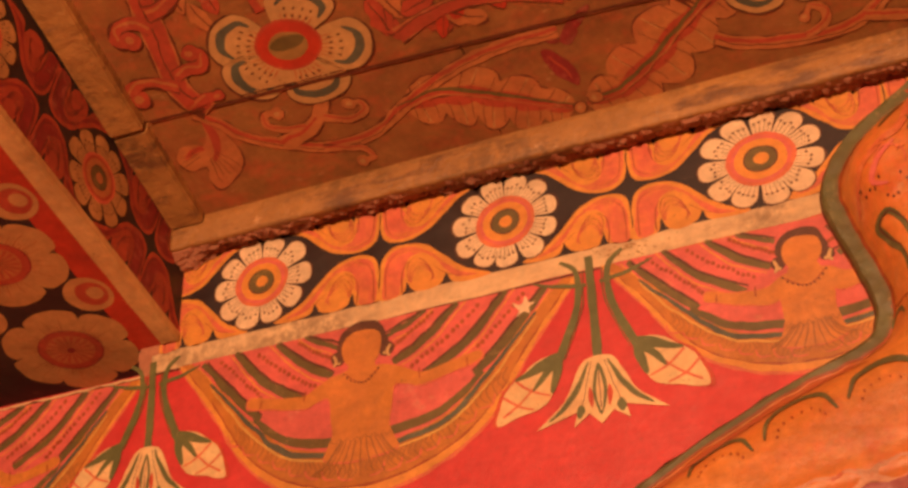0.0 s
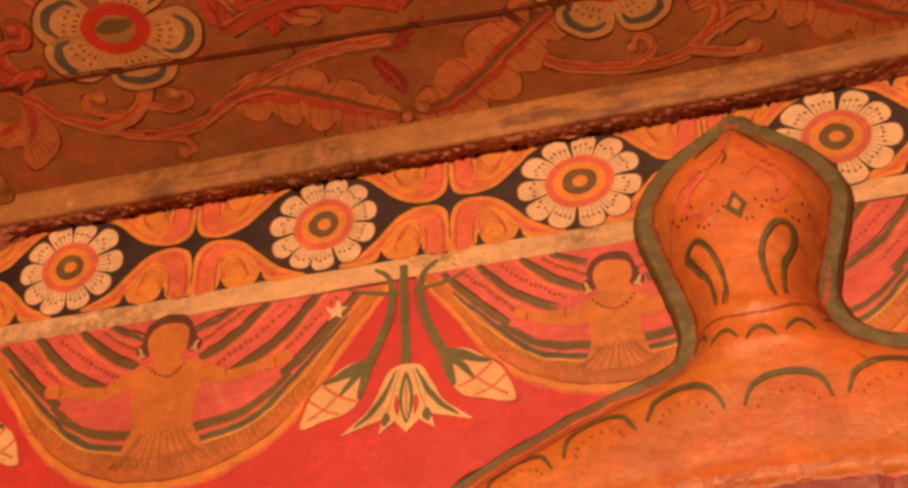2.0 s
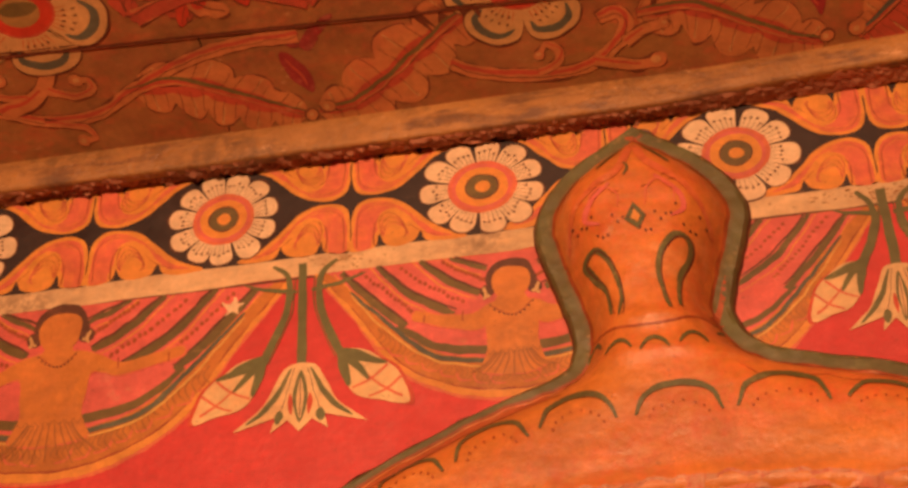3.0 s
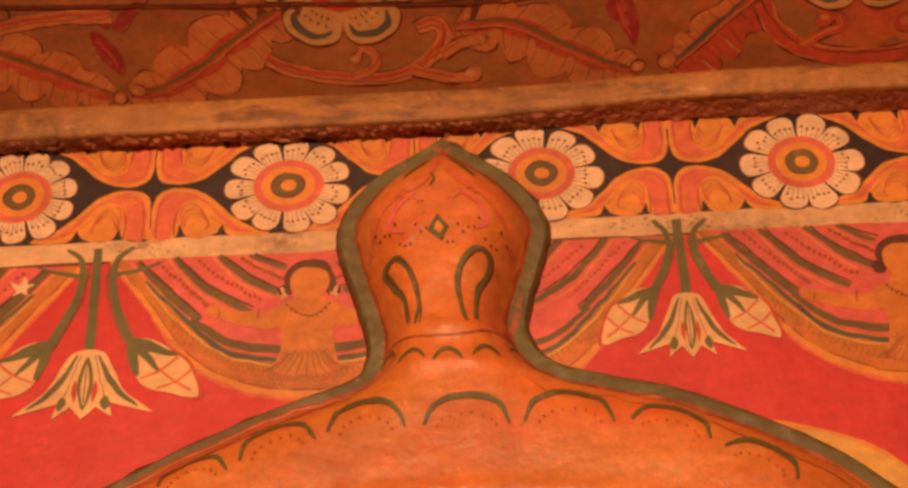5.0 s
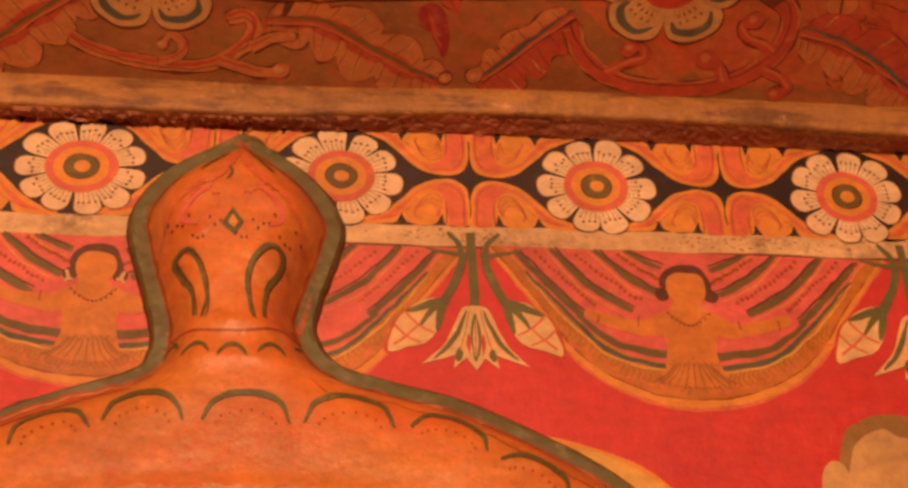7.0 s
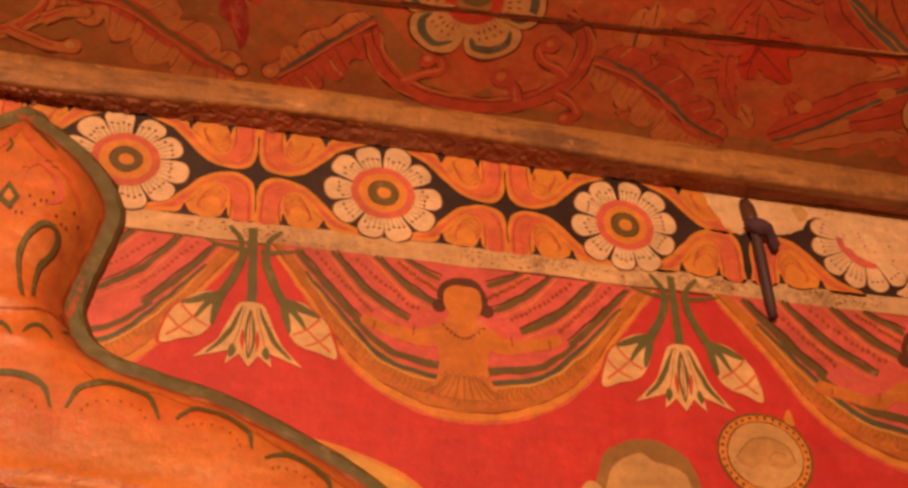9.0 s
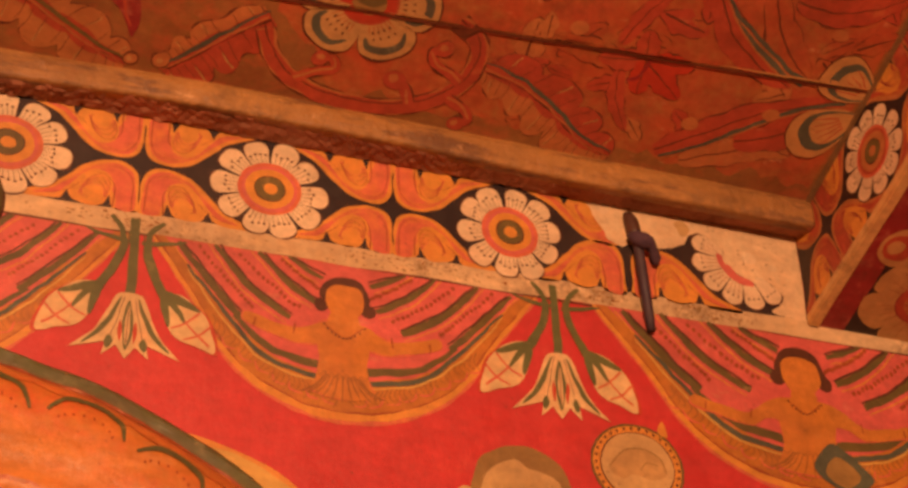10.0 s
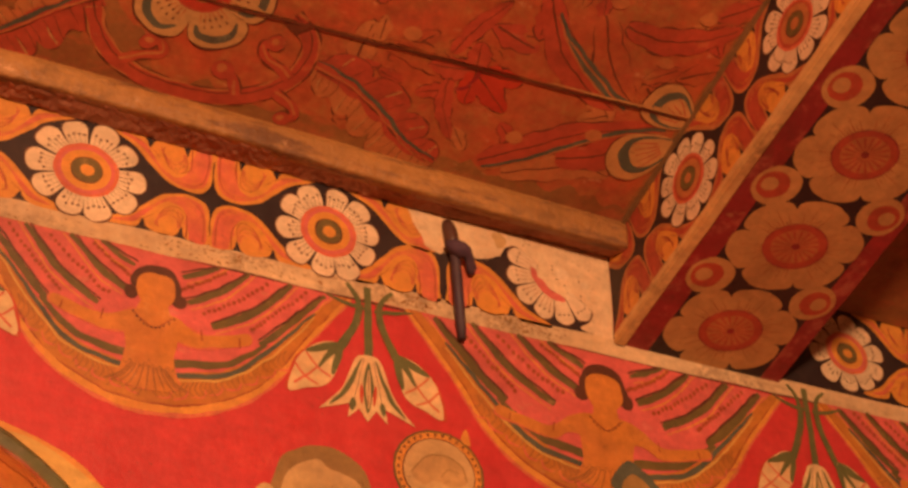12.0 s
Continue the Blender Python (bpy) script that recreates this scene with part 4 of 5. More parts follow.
def crust_bm():
    """A bed of mortar between batten and wall, broken into crumbs."""
    bm = bmesh.new()
    n, rows = 700, []
    for i in range(n + 1):
        x = LX1 + (RX0 - LX1) * i / n
        y0 = CY - front(x) + 0.008
        z0, z1 = arris(x) + 0.0015, 2.7435 + 0.005 * ease(x, -0.1, 0.2) + 0.006 * ease(x, 0.9, 1.2)
        heap = 1 - ease(x, LX1, LX1 + 0.085)
        z0, z1 = z0 - 0.004 * heap, z1 - 0.026 * heap
        row = []
        for j in range(9):
            f = j / 8
            y = y0 + (YW - 0.0025 - y0) * f
            rough = 0.0055 * noise.noise((x * 40, y * 70, 1)) + 0.0065 * noise.noise((x * 120, y * 150, 6)) + 0.0040 * noise.noise((x * 13, y * 20, 3)) - 0.002
            row.append(bm.verts.new((x, y, z0 + (z1 - z0) * f + rough * (0.25 if j == 0 else 1) * (1 - 0.62 * ease(x, -0.15, 0.25)))))
        row += [bm.verts.new((x, YW - 0.0025, 2.775)), bm.verts.new((x, y0, 2.775))]
        rows.append(row)
    for a, b in zip(rows, rows[1:]):
        for j in range(len(a)):
            bm.faces.new((a[j], a[(j + 1) % len(a)], b[(j + 1) % len(a)], b[j]))
    bm.faces.new(rows[0])
    bm.faces.new(rows[-1][::-1])
    bmesh.ops.recalc_face_normals(bm, faces=bm.faces)
    return bm


cornice = tagged(new("batten"), "worn tan wooden batten along the head of the wall", "batten")
part("strip", strip_bm(), BATTEN, cornice)
part("crust", crust_bm(), CRUST, cornice, "dark crumbling mortar under the batten")

k = (1 + CS * CS) ** 0.5
side_batten = tagged(new("batten"), "tan wooden batten along the beam, jointed", "batten")
for y0, y1, dz in ((1.545, CY - 0.001, 0.0), (-2.4, 1.541, 0.004)):
    part("strip", box_bm(LX1 + 0.001, LX1 + 0.060, y0, y1, CZ - 0.018 - dz, CZ + 0.004, bevel=0.003, slope=CS, cuts=30, rough=0.0014, yref=CY), BATTEN, side_batten)
tagged(part("batten", box_bm(RX0 - 0.008, RX0 - 0.001, -2.4, CY - 0.001, CZ - 0.006, CZ + 0.004, slope=CS, cuts=40, rough=0.002, yref=CY), OLDWOOD),
       "narrow grey-brown strip between ceiling and beam", "batten")


# ---- ceiling painting ----
def big_flower(c, v, rx, rv, turn=0.0, lobes=(1.57, -2.20, -0.95, 2.98, 0.16)):
    m = Motif(BOARDS, 30, move(c, v, rx, rv, turn))
    for a in lobes:
        lobe = [(math.cos(a + d) * r, math.sin(a + d) * r) for d, r in ((-0.55, 0.30), (-0.60, 0.70), (-0.47, 0.94), (-0.18, 1.05), (0.18, 1.05), (0.47, 0.94), (0.60, 0.70), (0.55, 0.30))]
        m.blob([(x * 1.03, y * 1.03) for x, y in lobe], LINE, 0)
        m.blob(lobe, SAND, 1)
        m.stroke([(math.cos(a + d) * r, math.sin(a + d) * r) for d, r in ((-0.46, 0.62), (-0.38, 0.80), (-0.1, 0.90), (0.2, 0.89), (0.42, 0.74))], 0.02, 0.02, TEAL, 2, 5, 0.24)
        m.blob([(math.cos(a + d) * r, math.sin(a + d) * r) for d, r in ((-0.42, 0.35), (-0.36, 0.64), (-0.1, 0.79), (0.15, 0.79), (0.36, 0.66), (0.44, 0.35))], SAND, 3)
        for d in (-0.36, -0.22, -0.07, 0.07, 0.22, 0.36):
            m.stroke([(math.cos(a + d) * 0.42, math.sin(a + d) * 0.42), (math.cos(a + d) * 0.60, math.sin(a + d) * 0.60)], 0.03, 0.008, CTAN, 4, 1)
        for d in (-0.26, -0.09, 0.09, 0.26):
            for r in (0.56, 0.69):
                m.stroke([(math.cos(a + d) * (r - 0.05), math.sin(a + d) * (r - 0.05)), (math.cos(a + d) * r, math.sin(a + d) * r)], 0.02, 0.035, LINE, 4, 1)
    m.disc((0.0, 0.05), 0.44, 0.44, CRED, 5)
    m.disc((0.0, 0.05), 0.40, 0.40, SCARLET, 6)
    m.disc((0.0, 0.04), 0.26, 0.24, OCHRE, 7)
    m.blob([(-0.25, 0.1), (-0.1, -0.02), (0.1, -0.02), (0.25, 0.1), (0.1, 0.2), (-0.1, 0.2)], OLIVE, 8)
    return m.make("painted_flower", ceiling)


def acanthus(m, pts, side, deep, lobes, mat, coat, lean=0.35):
    """Half of a leaf along its rib: a scalloped mass of lobes, parted by fine dark lines, redder toward the rib."""
    line = smooth(pts, 10, False)
    n = len(line)
    rims = {}
    for key, extra, reach in (("line", 0.0017, 1.0), ("leaf", 0.0, 1.0), ("heart", 0.0, 0.30)):
        rim = []
        for i, p in enumerate(line):
            q, o = line[min(i + 1, n - 1)], line[max(i - 1, 0)]
            d = Vector((q[0] - o[0], q[1] - o[1])).normalized()
            w = Vector((-d.y, d.x)) * side
            f = i / (n - 1)
            h = deep * reach * math.sin(math.pi * min(f * 0.86 + 0.13, 1)) ** 0.6 * (0.58 + 0.42 * abs(math.sin(math.pi * lobes * f)) ** 0.6) + extra
            rim.append(tuple(Vector(p) + w * h + d * h * lean))
        rims[key] = rim
    m.strip(line, rims["line"], CLINE, coat)
    m.strip(line, rims["leaf"], mat, coat + 1)
    m.strip(line, rims["heart"], CRED, coat + 2)
    for k in range(lobes * 3):
        i = min(int((k + 0.5) / (lobes * 3) * n), n - 1)
        a, b = Vector(line[i]), Vector(rims["leaf"][i])
        deepest = k % 3 == 0
        m.stroke([tuple(a + (b - a) * 0.18), tuple(a + (b - a) * 0.58 + Vector((0.001, 0.0006))), tuple(a + (b - a) * (0.98 if deepest else 0.84))], 0.0009, 0.0014 if deepest else 0.0008, CLINE, coat + 4, 3)
        if k % 3 == 1:
            m.stroke([tuple(a + (b - a) * 0.40), tuple(a + (b - a) * 0.90)], 0.0016, 0.0034, WORNPETAL, coat + 3, 2)


def rib(m, pts, coat=20, dark=OLIVE, red=CRED):
    """A leaf's rib: a red spine with a dark brush line beside it."""
    m.stroke(pts, 0.016, 0.005, CLINE, coat, 8)
    m.stroke(pts, 0.0135, 0.0035, red, coat + 1, 8)
    m.stroke([(x, y - 0.0035) for x, y in pts], 0.0035, 0.001, CTAN, coat + 2, 8)
    m.stroke([(x, y + 0.006) for x, y in pts], 0.0015, 0.002, dark, coat + 3, 8, 0.011)


def hook(m, pts, w, mat, ball=0.0, coat=24):
    """A short curled tendril, with a ball at its end."""
    m.stroke(pts, w * 1.5, w * 1.05 + 0.002, CLINE, coat, 6)
    if ball:
        m.disc(pts[-1], ball + 0.0014, ball + 0.0014, CLINE, coat, 14)
        m.disc(pts[-1], ball, ball, mat, coat + 1, 14)
        m.disc((pts[-1][0] - ball * 0.2, pts[-1][1] + ball * 0.1), ball * 0.5, ball * 0.45, WORNPETAL if mat == CTAN else CTAN, coat + 2, 10)
    m.stroke(pts, w * 1.3, w, mat, coat + 1, 6)
    m.stroke([(x, y + w * 0.18) for x, y in pts[:-1]], w * 0.35, w * 0.2, CRED if mat == CTAN else CTAN, coat + 2, 6)


def ribbon(m, pts, w0, w1, red=False):
    """A painted vine: dark outline, tan edge, red heart with a paler line in it."""
    m.stroke(pts, w0 * 1.38, w1 * 1.38, CLINE, 19, 7)
    m.stroke(pts, w0 * 1.24, w1 * 1.24, CTAN, 20, 7)
    if red:
        m.stroke([(x, y - w0 * 0.06) for x, y in pts], w0 * 1.05, w1 * 1.05, CRED, 21, 7)
        m.stroke([(x, y + w0 * 0.3) for x, y in pts], w0 * 0.10, w1 * 0.08, CLINE, 22, 7)
    else:
        m.stroke([(x, y + w0 * 0.22) for x, y in pts], w0 * 0.42, w1 * 0.36, CRED, 21, 7)
        m.stroke([(x, y - w0 * 0.22) for x, y in pts], w0 * 0.10, w1 * 0.08, CLINE, 22, 7)


def leaflet(m, x, y, r, turn, mat, coat):
    """A small leaf with a lobed edge and a vein."""
    ca, sa = math.cos(turn), math.sin(turn)
    shape = [(-1.0, 0.0), (-0.5, 0.42), (-0.1, 0.40), (0.15, 0.55), (0.5, 0.36), (1.0, 0.05), (0.5, -0.34), (0.1, -0.5), (-0.15, -0.36), (-0.6, -0.36)]
    m.blob([(x + r * 1.04 * (ca * a - sa * b), y + r * 1.04 * (sa * a + ca * b)) for a, b in shape], CLINE, coat, 3)
    m.blob([(x + r * (ca * a - sa * b), y + r * (sa * a + ca * b)) for a, b in shape], mat, coat + 1, 3)
    m.stroke([(x - r * 0.8 * ca, y - r * 0.8 * sa), (x, y), (x + r * 0.8 * ca, y + r * 0.8 * sa)], r * 0.04, r * 0.1, CLINE, coat + 2, 3)


def node(m, x, y, r=0.0095):
    m.disc((x, y), r * 1.15, r * 1.1, CLINE, 26, 12)
    m.disc((x, y), r, r * 0.95, CTAN, 27, 12)
    m.disc((x - r * 0.2, y), r * 0.45, r * 0.4, WORNPETAL, 28, 10)


def backdrop_leaves(m, x0, x1, y0, y1, count, seed, mats):
    rnd = random.Random(seed)
    for k in range(count):
        x, y = rnd.uniform(x0, x1), rnd.uniform(y0, y1)
        leaflet(m, x, y, rnd.uniform(0.018, 0.034), rnd.uniform(0, 6.28), mats[k % len(mats)], 1 + 3 * (k % 3))


m = Motif(BOARDS, 0.4, wobble=0)
for lo, hi in ((0.12, 1.228),):
    steps = 90
    line = [(lo + (hi - lo) * i / steps, min(0.44, 0.035 + 1.1 * max(0.46 - lo - (hi - lo) * i / steps, 0)) + 0.03 * noise.noise((i * 0.35, lo, 2)) + 0.012 * noise.noise((i * 1.3, lo, 5))) for i in range(steps + 1)]
    for p, q in zip(line, line[1:]):
        mid0, mid1 = seam(p[0]) - 0.001, seam(q[0]) - 0.001
        if p[1] < mid0 - 0.01:
            m.poly([p, q, (q[0], mid1), (p[0], mid0)], WASH)
        m.poly([(p[0], max(mid0 + 0.0025, p[1])), (q[0], max(mid1 + 0.0025, q[1])), (q[0], 0.47), (p[0], 0.47)], WASH)
m.wobble = 0
m.make("painted_ground", ceiling, "red wash over the brown ground")

# left scroll: a ribbon under the flower, with tendrils and one long leaf
m = Motif(BOARDS, 4, wobble=0.0035)
acanthus(m, [(-0.775, 0.094), (-0.69, 0.082), (-0.615, 0.046), (-0.548, 0.011)], 1, 0.046, 4, CTAN, 1)
acanthus(m, [(-0.775, 0.092), (-0.69, 0.080), (-0.615, 0.044), (-0.548, 0.010)], -1, 0.056, 5, CTAN, 7, 0.15)
ribbon(m, [(-1.09, 0.172), (-1.061, 0.146), (-1.033, 0.112), (-0.983, 0.083), (-0.926, 0.059), (-0.87, 0.055), (-0.827, 0.064), (-0.775, 0.092), (-0.682, 0.126), (-0.606, 0.138), (-0.525, 0.138)], 0.014, 0.016)
hook(m, [(-0.983, 0.083), (-0.944, 0.090), (-0.913, 0.107), (-0.890, 0.138)], 0.020, CTAN)
hook(m, [(-0.900, 0.108), (-0.865, 0.092), (-0.838, 0.100), (-0.838, 0.116), (-0.856, 0.118)], 0.010, CTAN, 0.010)
hook(m, [(-0.935, 0.100), (-0.962, 0.104), (-0.990, 0.118), (-0.988, 0.138), (-0.966, 0.134)], 0.010, CTAN, 0.010)
hook(m, [(-0.925, 0.056), (-0.895, 0.048), (-0.868, 0.040), (-0.860, 0.022), (-0.878, 0.018)], 0.009, CTAN, 0.010)
rib(m, [(-0.790, 0.086), (-0.730, 0.094), (-0.687, 0.082), (-0.614, 0.046), (-0.542, 0.010)])
node(m, -0.537, 0.010)
# a red bud over the meeting of the leaves, one petal hanging
m.blob([(-0.562, 0.112), (-0.541, 0.108), (-0.524, 0.078), (-0.527, 0.046), (-0.549, 0.068)], DEEPRED, 14)
m.stroke([(-0.555, 0.104), (-0.538, 0.080), (-0.531, 0.056)], 0.001, 0.001, CRED, 15, 4, 0.006)
for tip in ((-0.470, 0.162), (-0.498, 0.128), (-0.560, 0.148)):
    m.blob([(-0.530, 0.122), ((-0.53 + tip[0]) / 2, (0.122 + tip[1]) / 2 + 0.012), tip, ((-0.53 + tip[0]) / 2, (0.122 + tip[1]) / 2 - 0.012)], DEEPRED, 13)
m.make("painted_vine", ceiling, "tan and red painted scroll with a lobed leaf")

# the red stem that rises beside the left beam
m = Motif(BOARDS, 18, wobble=0.004)
ribbon(m, [(-1.062, 0.172), (-1.085, 0.211), (-1.084, 0.254), (-1.078, 0.294), (-1.072, 0.334), (-1.062, 0.40)], 0.030, 0.034, True)
hook(m, [(-1.076, 0.322), (-1.098, 0.340), (-1.125, 0.338), (-1.135, 0.318), (-1.114, 0.314)], 0.016, CRED, 0.015)
hook(m, [(-1.080, 0.240), (-1.060, 0.246), (-1.035, 0.244), (-1.024, 0.262), (-1.040, 0.268)], 0.014, CRED, 0.014)
hook(m, [(-1.085, 0.222), (-1.115, 0.240), (-1.146, 0.245), (-1.165, 0.232), (-1.152, 0.220)], 0.016, CRED, 0.015)
hook(m, [(-1.075, 0.190), (-1.052, 0.194), (-1.034, 0.192)], 0.012, CRED, 0.009)
hook(m, [(-1.07, 0.345), (-1.04, 0.350), (-1.012, 0.372), (-1.03, 0.392)], 0.018, CRED, 0.016)
m.make("painted_vine", ceiling, "red painted stem with curled tendrils")
m = Motif(BOARDS, 4, wobble=0.0035)
backdrop_leaves(m, -0.76, -0.34, 0.185, 0.36, 34, 4, (CRED, CTAN, SCARLET, CRED))
backdrop_leaves(m, -1.02, -0.78, 0.30, 0.38, 9, 6, (CRED, CTAN))
hook(m, [(-0.90, 0.30), (-0.905, 0.33), (-0.915, 0.37)], 0.024, CRED)
for pts in ([(-0.74, 0.20), (-0.66, 0.222), (-0.58, 0.215), (-0.50, 0.185)], [(-0.50, 0.19), (-0.44, 0.225), (-0.36, 0.228), (-0.30, 0.20)]):
    ribbon(m, pts, 0.020, 0.012, True)
m.make("painted_vine", ceiling, "red painted leaves and scroll")

# middle scroll: two long leaves that meet a ribbon under the flower
m = Motif(BOARDS, 4, wobble=0.0035)
left_leaf = [(-0.278, 0.148), (-0.345, 0.104), (-0.406, 0.058), (-0.470, 0.020), (-0.525, 0.014)]
acanthus(m, left_leaf, -1, 0.058, 4, CTAN, 1, 0.1)
acanthus(m, left_leaf, 1, 0.056, 5, CTAN, 7, 0.05)
right_leaf = [(-0.066, 0.097), (0.004, 0.097), (0.067, 0.065), (0.131, 0.030), (0.176, 0.014)]
acanthus(m, right_leaf, 1, 0.048, 4, CTAN, 1)
acanthus(m, right_leaf, -1, 0.056, 5, CTAN, 7, 0.15)
ribbon(m, [(-0.325, 0.060), (-0.295, 0.042), (-0.234, 0.026), (-0.160, 0.022), (-0.110, 0.044), (-0.082, 0.080), (-0.092, 0.104), (-0.118, 0.098)], 0.016, 0.016)
hook(m, [(-0.130, 0.034), (-0.100, 0.024), (-0.070, 0.018), (-0.046, 0.022)], 0.014, CTAN, 0.012)
hook(m, [(-0.210, 0.026), (-0.182, 0.038), (-0.176, 0.058), (-0.192, 0.068), (-0.204, 0.055)], 0.009, CTAN, 0.008)
hook(m, [(-0.086, 0.056), (-0.061, 0.071), (-0.030, 0.076)], 0.014, CTAN, 0.006)
rib(m, left_leaf[::1], 20)
rib(m, right_leaf, 20)
node(m, -0.512, 0.020)
node(m, 0.180, 0.022)
node(m, 0.219, 0.028, 0.011)
# hanging red petal between the leaves
m.blob([(0.143, 0.136), (0.136, 0.110), (0.160, 0.083), (0.175, 0.054), (0.181, 0.092), (0.166, 0.130)], DEEPRED, 14)
m.stroke([(0.150, 0.125), (0.158, 0.100), (0.172, 0.070)], 0.001, 0.001, CRED, 15, 4, 0.007)
m.make("painted_vine", ceiling, "tan and red painted scroll with two lobed leaves")
m = Motif(BOARDS, 4, wobble=0.0035)
backdrop_leaves(m, -0.08, 0.36, 0.15, 0.36, 30, 9, (CRED, CTAN, CRED, SCARLET))
m.make("painted_vine", ceiling, "red painted leaves")

# right scroll, almost all in red
m = Motif(BOARDS, 4, wobble=0.0035)
red_leaf = [(0.345, 0.132), (0.287, 0.079), (0.250, 0.040), (0.222, 0.016)]
acanthus(m, red_leaf, 1, 0.056, 4, CRED, 1, 0.05)
acanthus(m, red_leaf, -1, 0.034, 4, CTAN, 7, 0.05)
far_leaf = [(0.660, 0.122), (0.724, 0.106), (0.790, 0.070), (0.840, 0.036), (0.891, 0.021)]
acanthus(m, far_leaf, 1, 0.050, 4, CRED, 1)
acanthus(m, far_leaf, -1, 0.056, 6, CTAN, 7, 0.2)
ribbon(m, [(0.345, 0.110), (0.362, 0.074), (0.401, 0.040), (0.471, 0.022), (0.556, 0.030), (0.618, 0.066), (0.643, 0.112), (0.637, 0.156), (0.600, 0.182)], 0.020, 0.022, True)
hook(m, [(0.400, 0.042), (0.425, 0.058), (0.452, 0.070), (0.446, 0.086), (0.430, 0.082)], 0.011, CRED, 0.012)
hook(m, [(0.570, 0.036), (0.560, 0.060), (0.540, 0.072)], 0.013, CRED, 0.015)
hook(m, [(0.632, 0.088), (0.612, 0.100), (0.590, 0.108), (0.578, 0.126), (0.594, 0.136)], 0.012, CRED, 0.012)
hook(m, [(0.622, 0.060), (0.648, 0.048), (0.662, 0.032), (0.646, 0.022)], 0.012, CRED, 0.012)
rib(m, red_leaf, 20, TEAL)
rib(m, far_leaf, 20, TEAL)
m.make("painted_vine", ceiling, "red painted scroll with dark leaf ribs")
big_flower(-0.896, 0.232, 0.116, 0.094, 0.0, (2.62, 1.03, -0.30, -2.68, -1.43))
big_flower(-0.217, 0.160, 0.094, 0.085)
big_flower(0.470, 0.180, 0.094, 0.086)
# toward the right beam
m = Motif(BOARDS, 1, wobble=0.003)
rnd = random.Random(11)
for i in range(40):
    leaflet(m, rnd.uniform(0.66, 1.22), rnd.uniform(0.05, 0.42), rnd.uniform(0.02, 0.045), rnd.uniform(0, 6.28), (CRED, WASH, CRED, CTAN)[i % 4], 3 * (i % 3))
for x, y in ((1.107, 0.143), (0.767, 0.215), (1.147, 0.293), (0.72, 0.31), (1.03, 0.36), (0.99, 0.10), (1.17, 0.38)):
    m.disc((x, y), 0.014, 0.011, CTAN, 30, 12)
m.base = 10


def plume(m, pts, w, mat, coat):
    """A soft red frond that swells in the middle, with a scalloped edge and a few lines in it."""
    line = smooth(pts, 8, False)
    n = len(line)
    right, left = [], []
    for i, p in enumerate(line):
        q, o = line[min(i + 1, n - 1)], line[max(i - 1, 0)]
        d = Vector((q[0] - o[0], q[1] - o[1])).normalized()
        f = i / (n - 1)
        h = w * (math.sin(math.pi * min(f * 0.92 + 0.08, 1)) ** 0.7) * (0.82 + 0.18 * abs(math.sin(f * 13)))
        right.append((p[0] + d.y * h, p[1] - d.x * h))
        left.append((p[0] - d.y * h, p[1] + d.x * h))
    m.poly([((x - a) * 1.06 + a, (y - b) * 1.06 + b) for (x, y), (a, b) in zip(right + left[::-1], line + line[::-1])], CLINE, coat)
    m.poly(right + left[::-1], mat, coat + 1)
    m.stroke(pts, w * 0.12, w * 0.06, CLINE, coat + 2, 8)


plume(m, [(0.925, 0.34), (0.985, 0.262), (1.050, 0.218), (1.115, 0.193)], 0.026, CRED, 0)
plume(m, [(1.02, 0.335), (1.06, 0.275), (1.10, 0.235), (1.135, 0.212)], 0.028, WASH, 0)
plume(m, [(0.955, 0.045), (1.02, 0.090), (1.09, 0.140), (1.20, 0.190)], 0.026, CRED, 3)
plume(m, [(1.00, 0.035), (1.06, 0.062), (1.12, 0.085), (1.17, 0.080)], 0.026, CTAN, 3)
plume(m, [(1.07, 0.085), (1.13, 0.110), (1.18, 0.150), (1.21, 0.180)], 0.030, CRED, 5)
plume(m, [(0.835, 0.205), (0.848, 0.245), (0.862, 0.275), (0.882, 0.310)], 0.016, CRED, 3)
plume(m, [(0.85, 0.165), (0.858, 0.130), (0.872, 0.100), (0.898, 0.066)], 0.014, CRED, 6)
plume(m, [(1.06, 0.33), (1.12, 0.325), (1.18, 0.345), (1.232, 0.385)], 0.024, CRED, 6)
plume(m, [(0.74, 0.19), (0.79, 0.185), (0.83, 0.180), (0.87, 0.188)], 0.022, WASH, 6)
for pts, w in (([(0.954, 0.316), (1.009, 0.264), (1.076, 0.222), (1.130, 0.200)], 0.007), ([(0.965, 0.036), (1.024, 0.069), (1.081, 0.116), (1.148, 0.163), (1.212, 0.187)], 0.006),
               ([(0.977, 0.293), (1.046, 0.251), (1.110, 0.217), (1.171, 0.208)], 0.006)):
    m.stroke(pts, 0.003, 0.004, TEAL, 12, 8, w * 1.7)
    m.stroke([(x, y - 0.006) for x, y in pts], 0.0015, 0.0015, CTAN, 12, 8, 0.004)
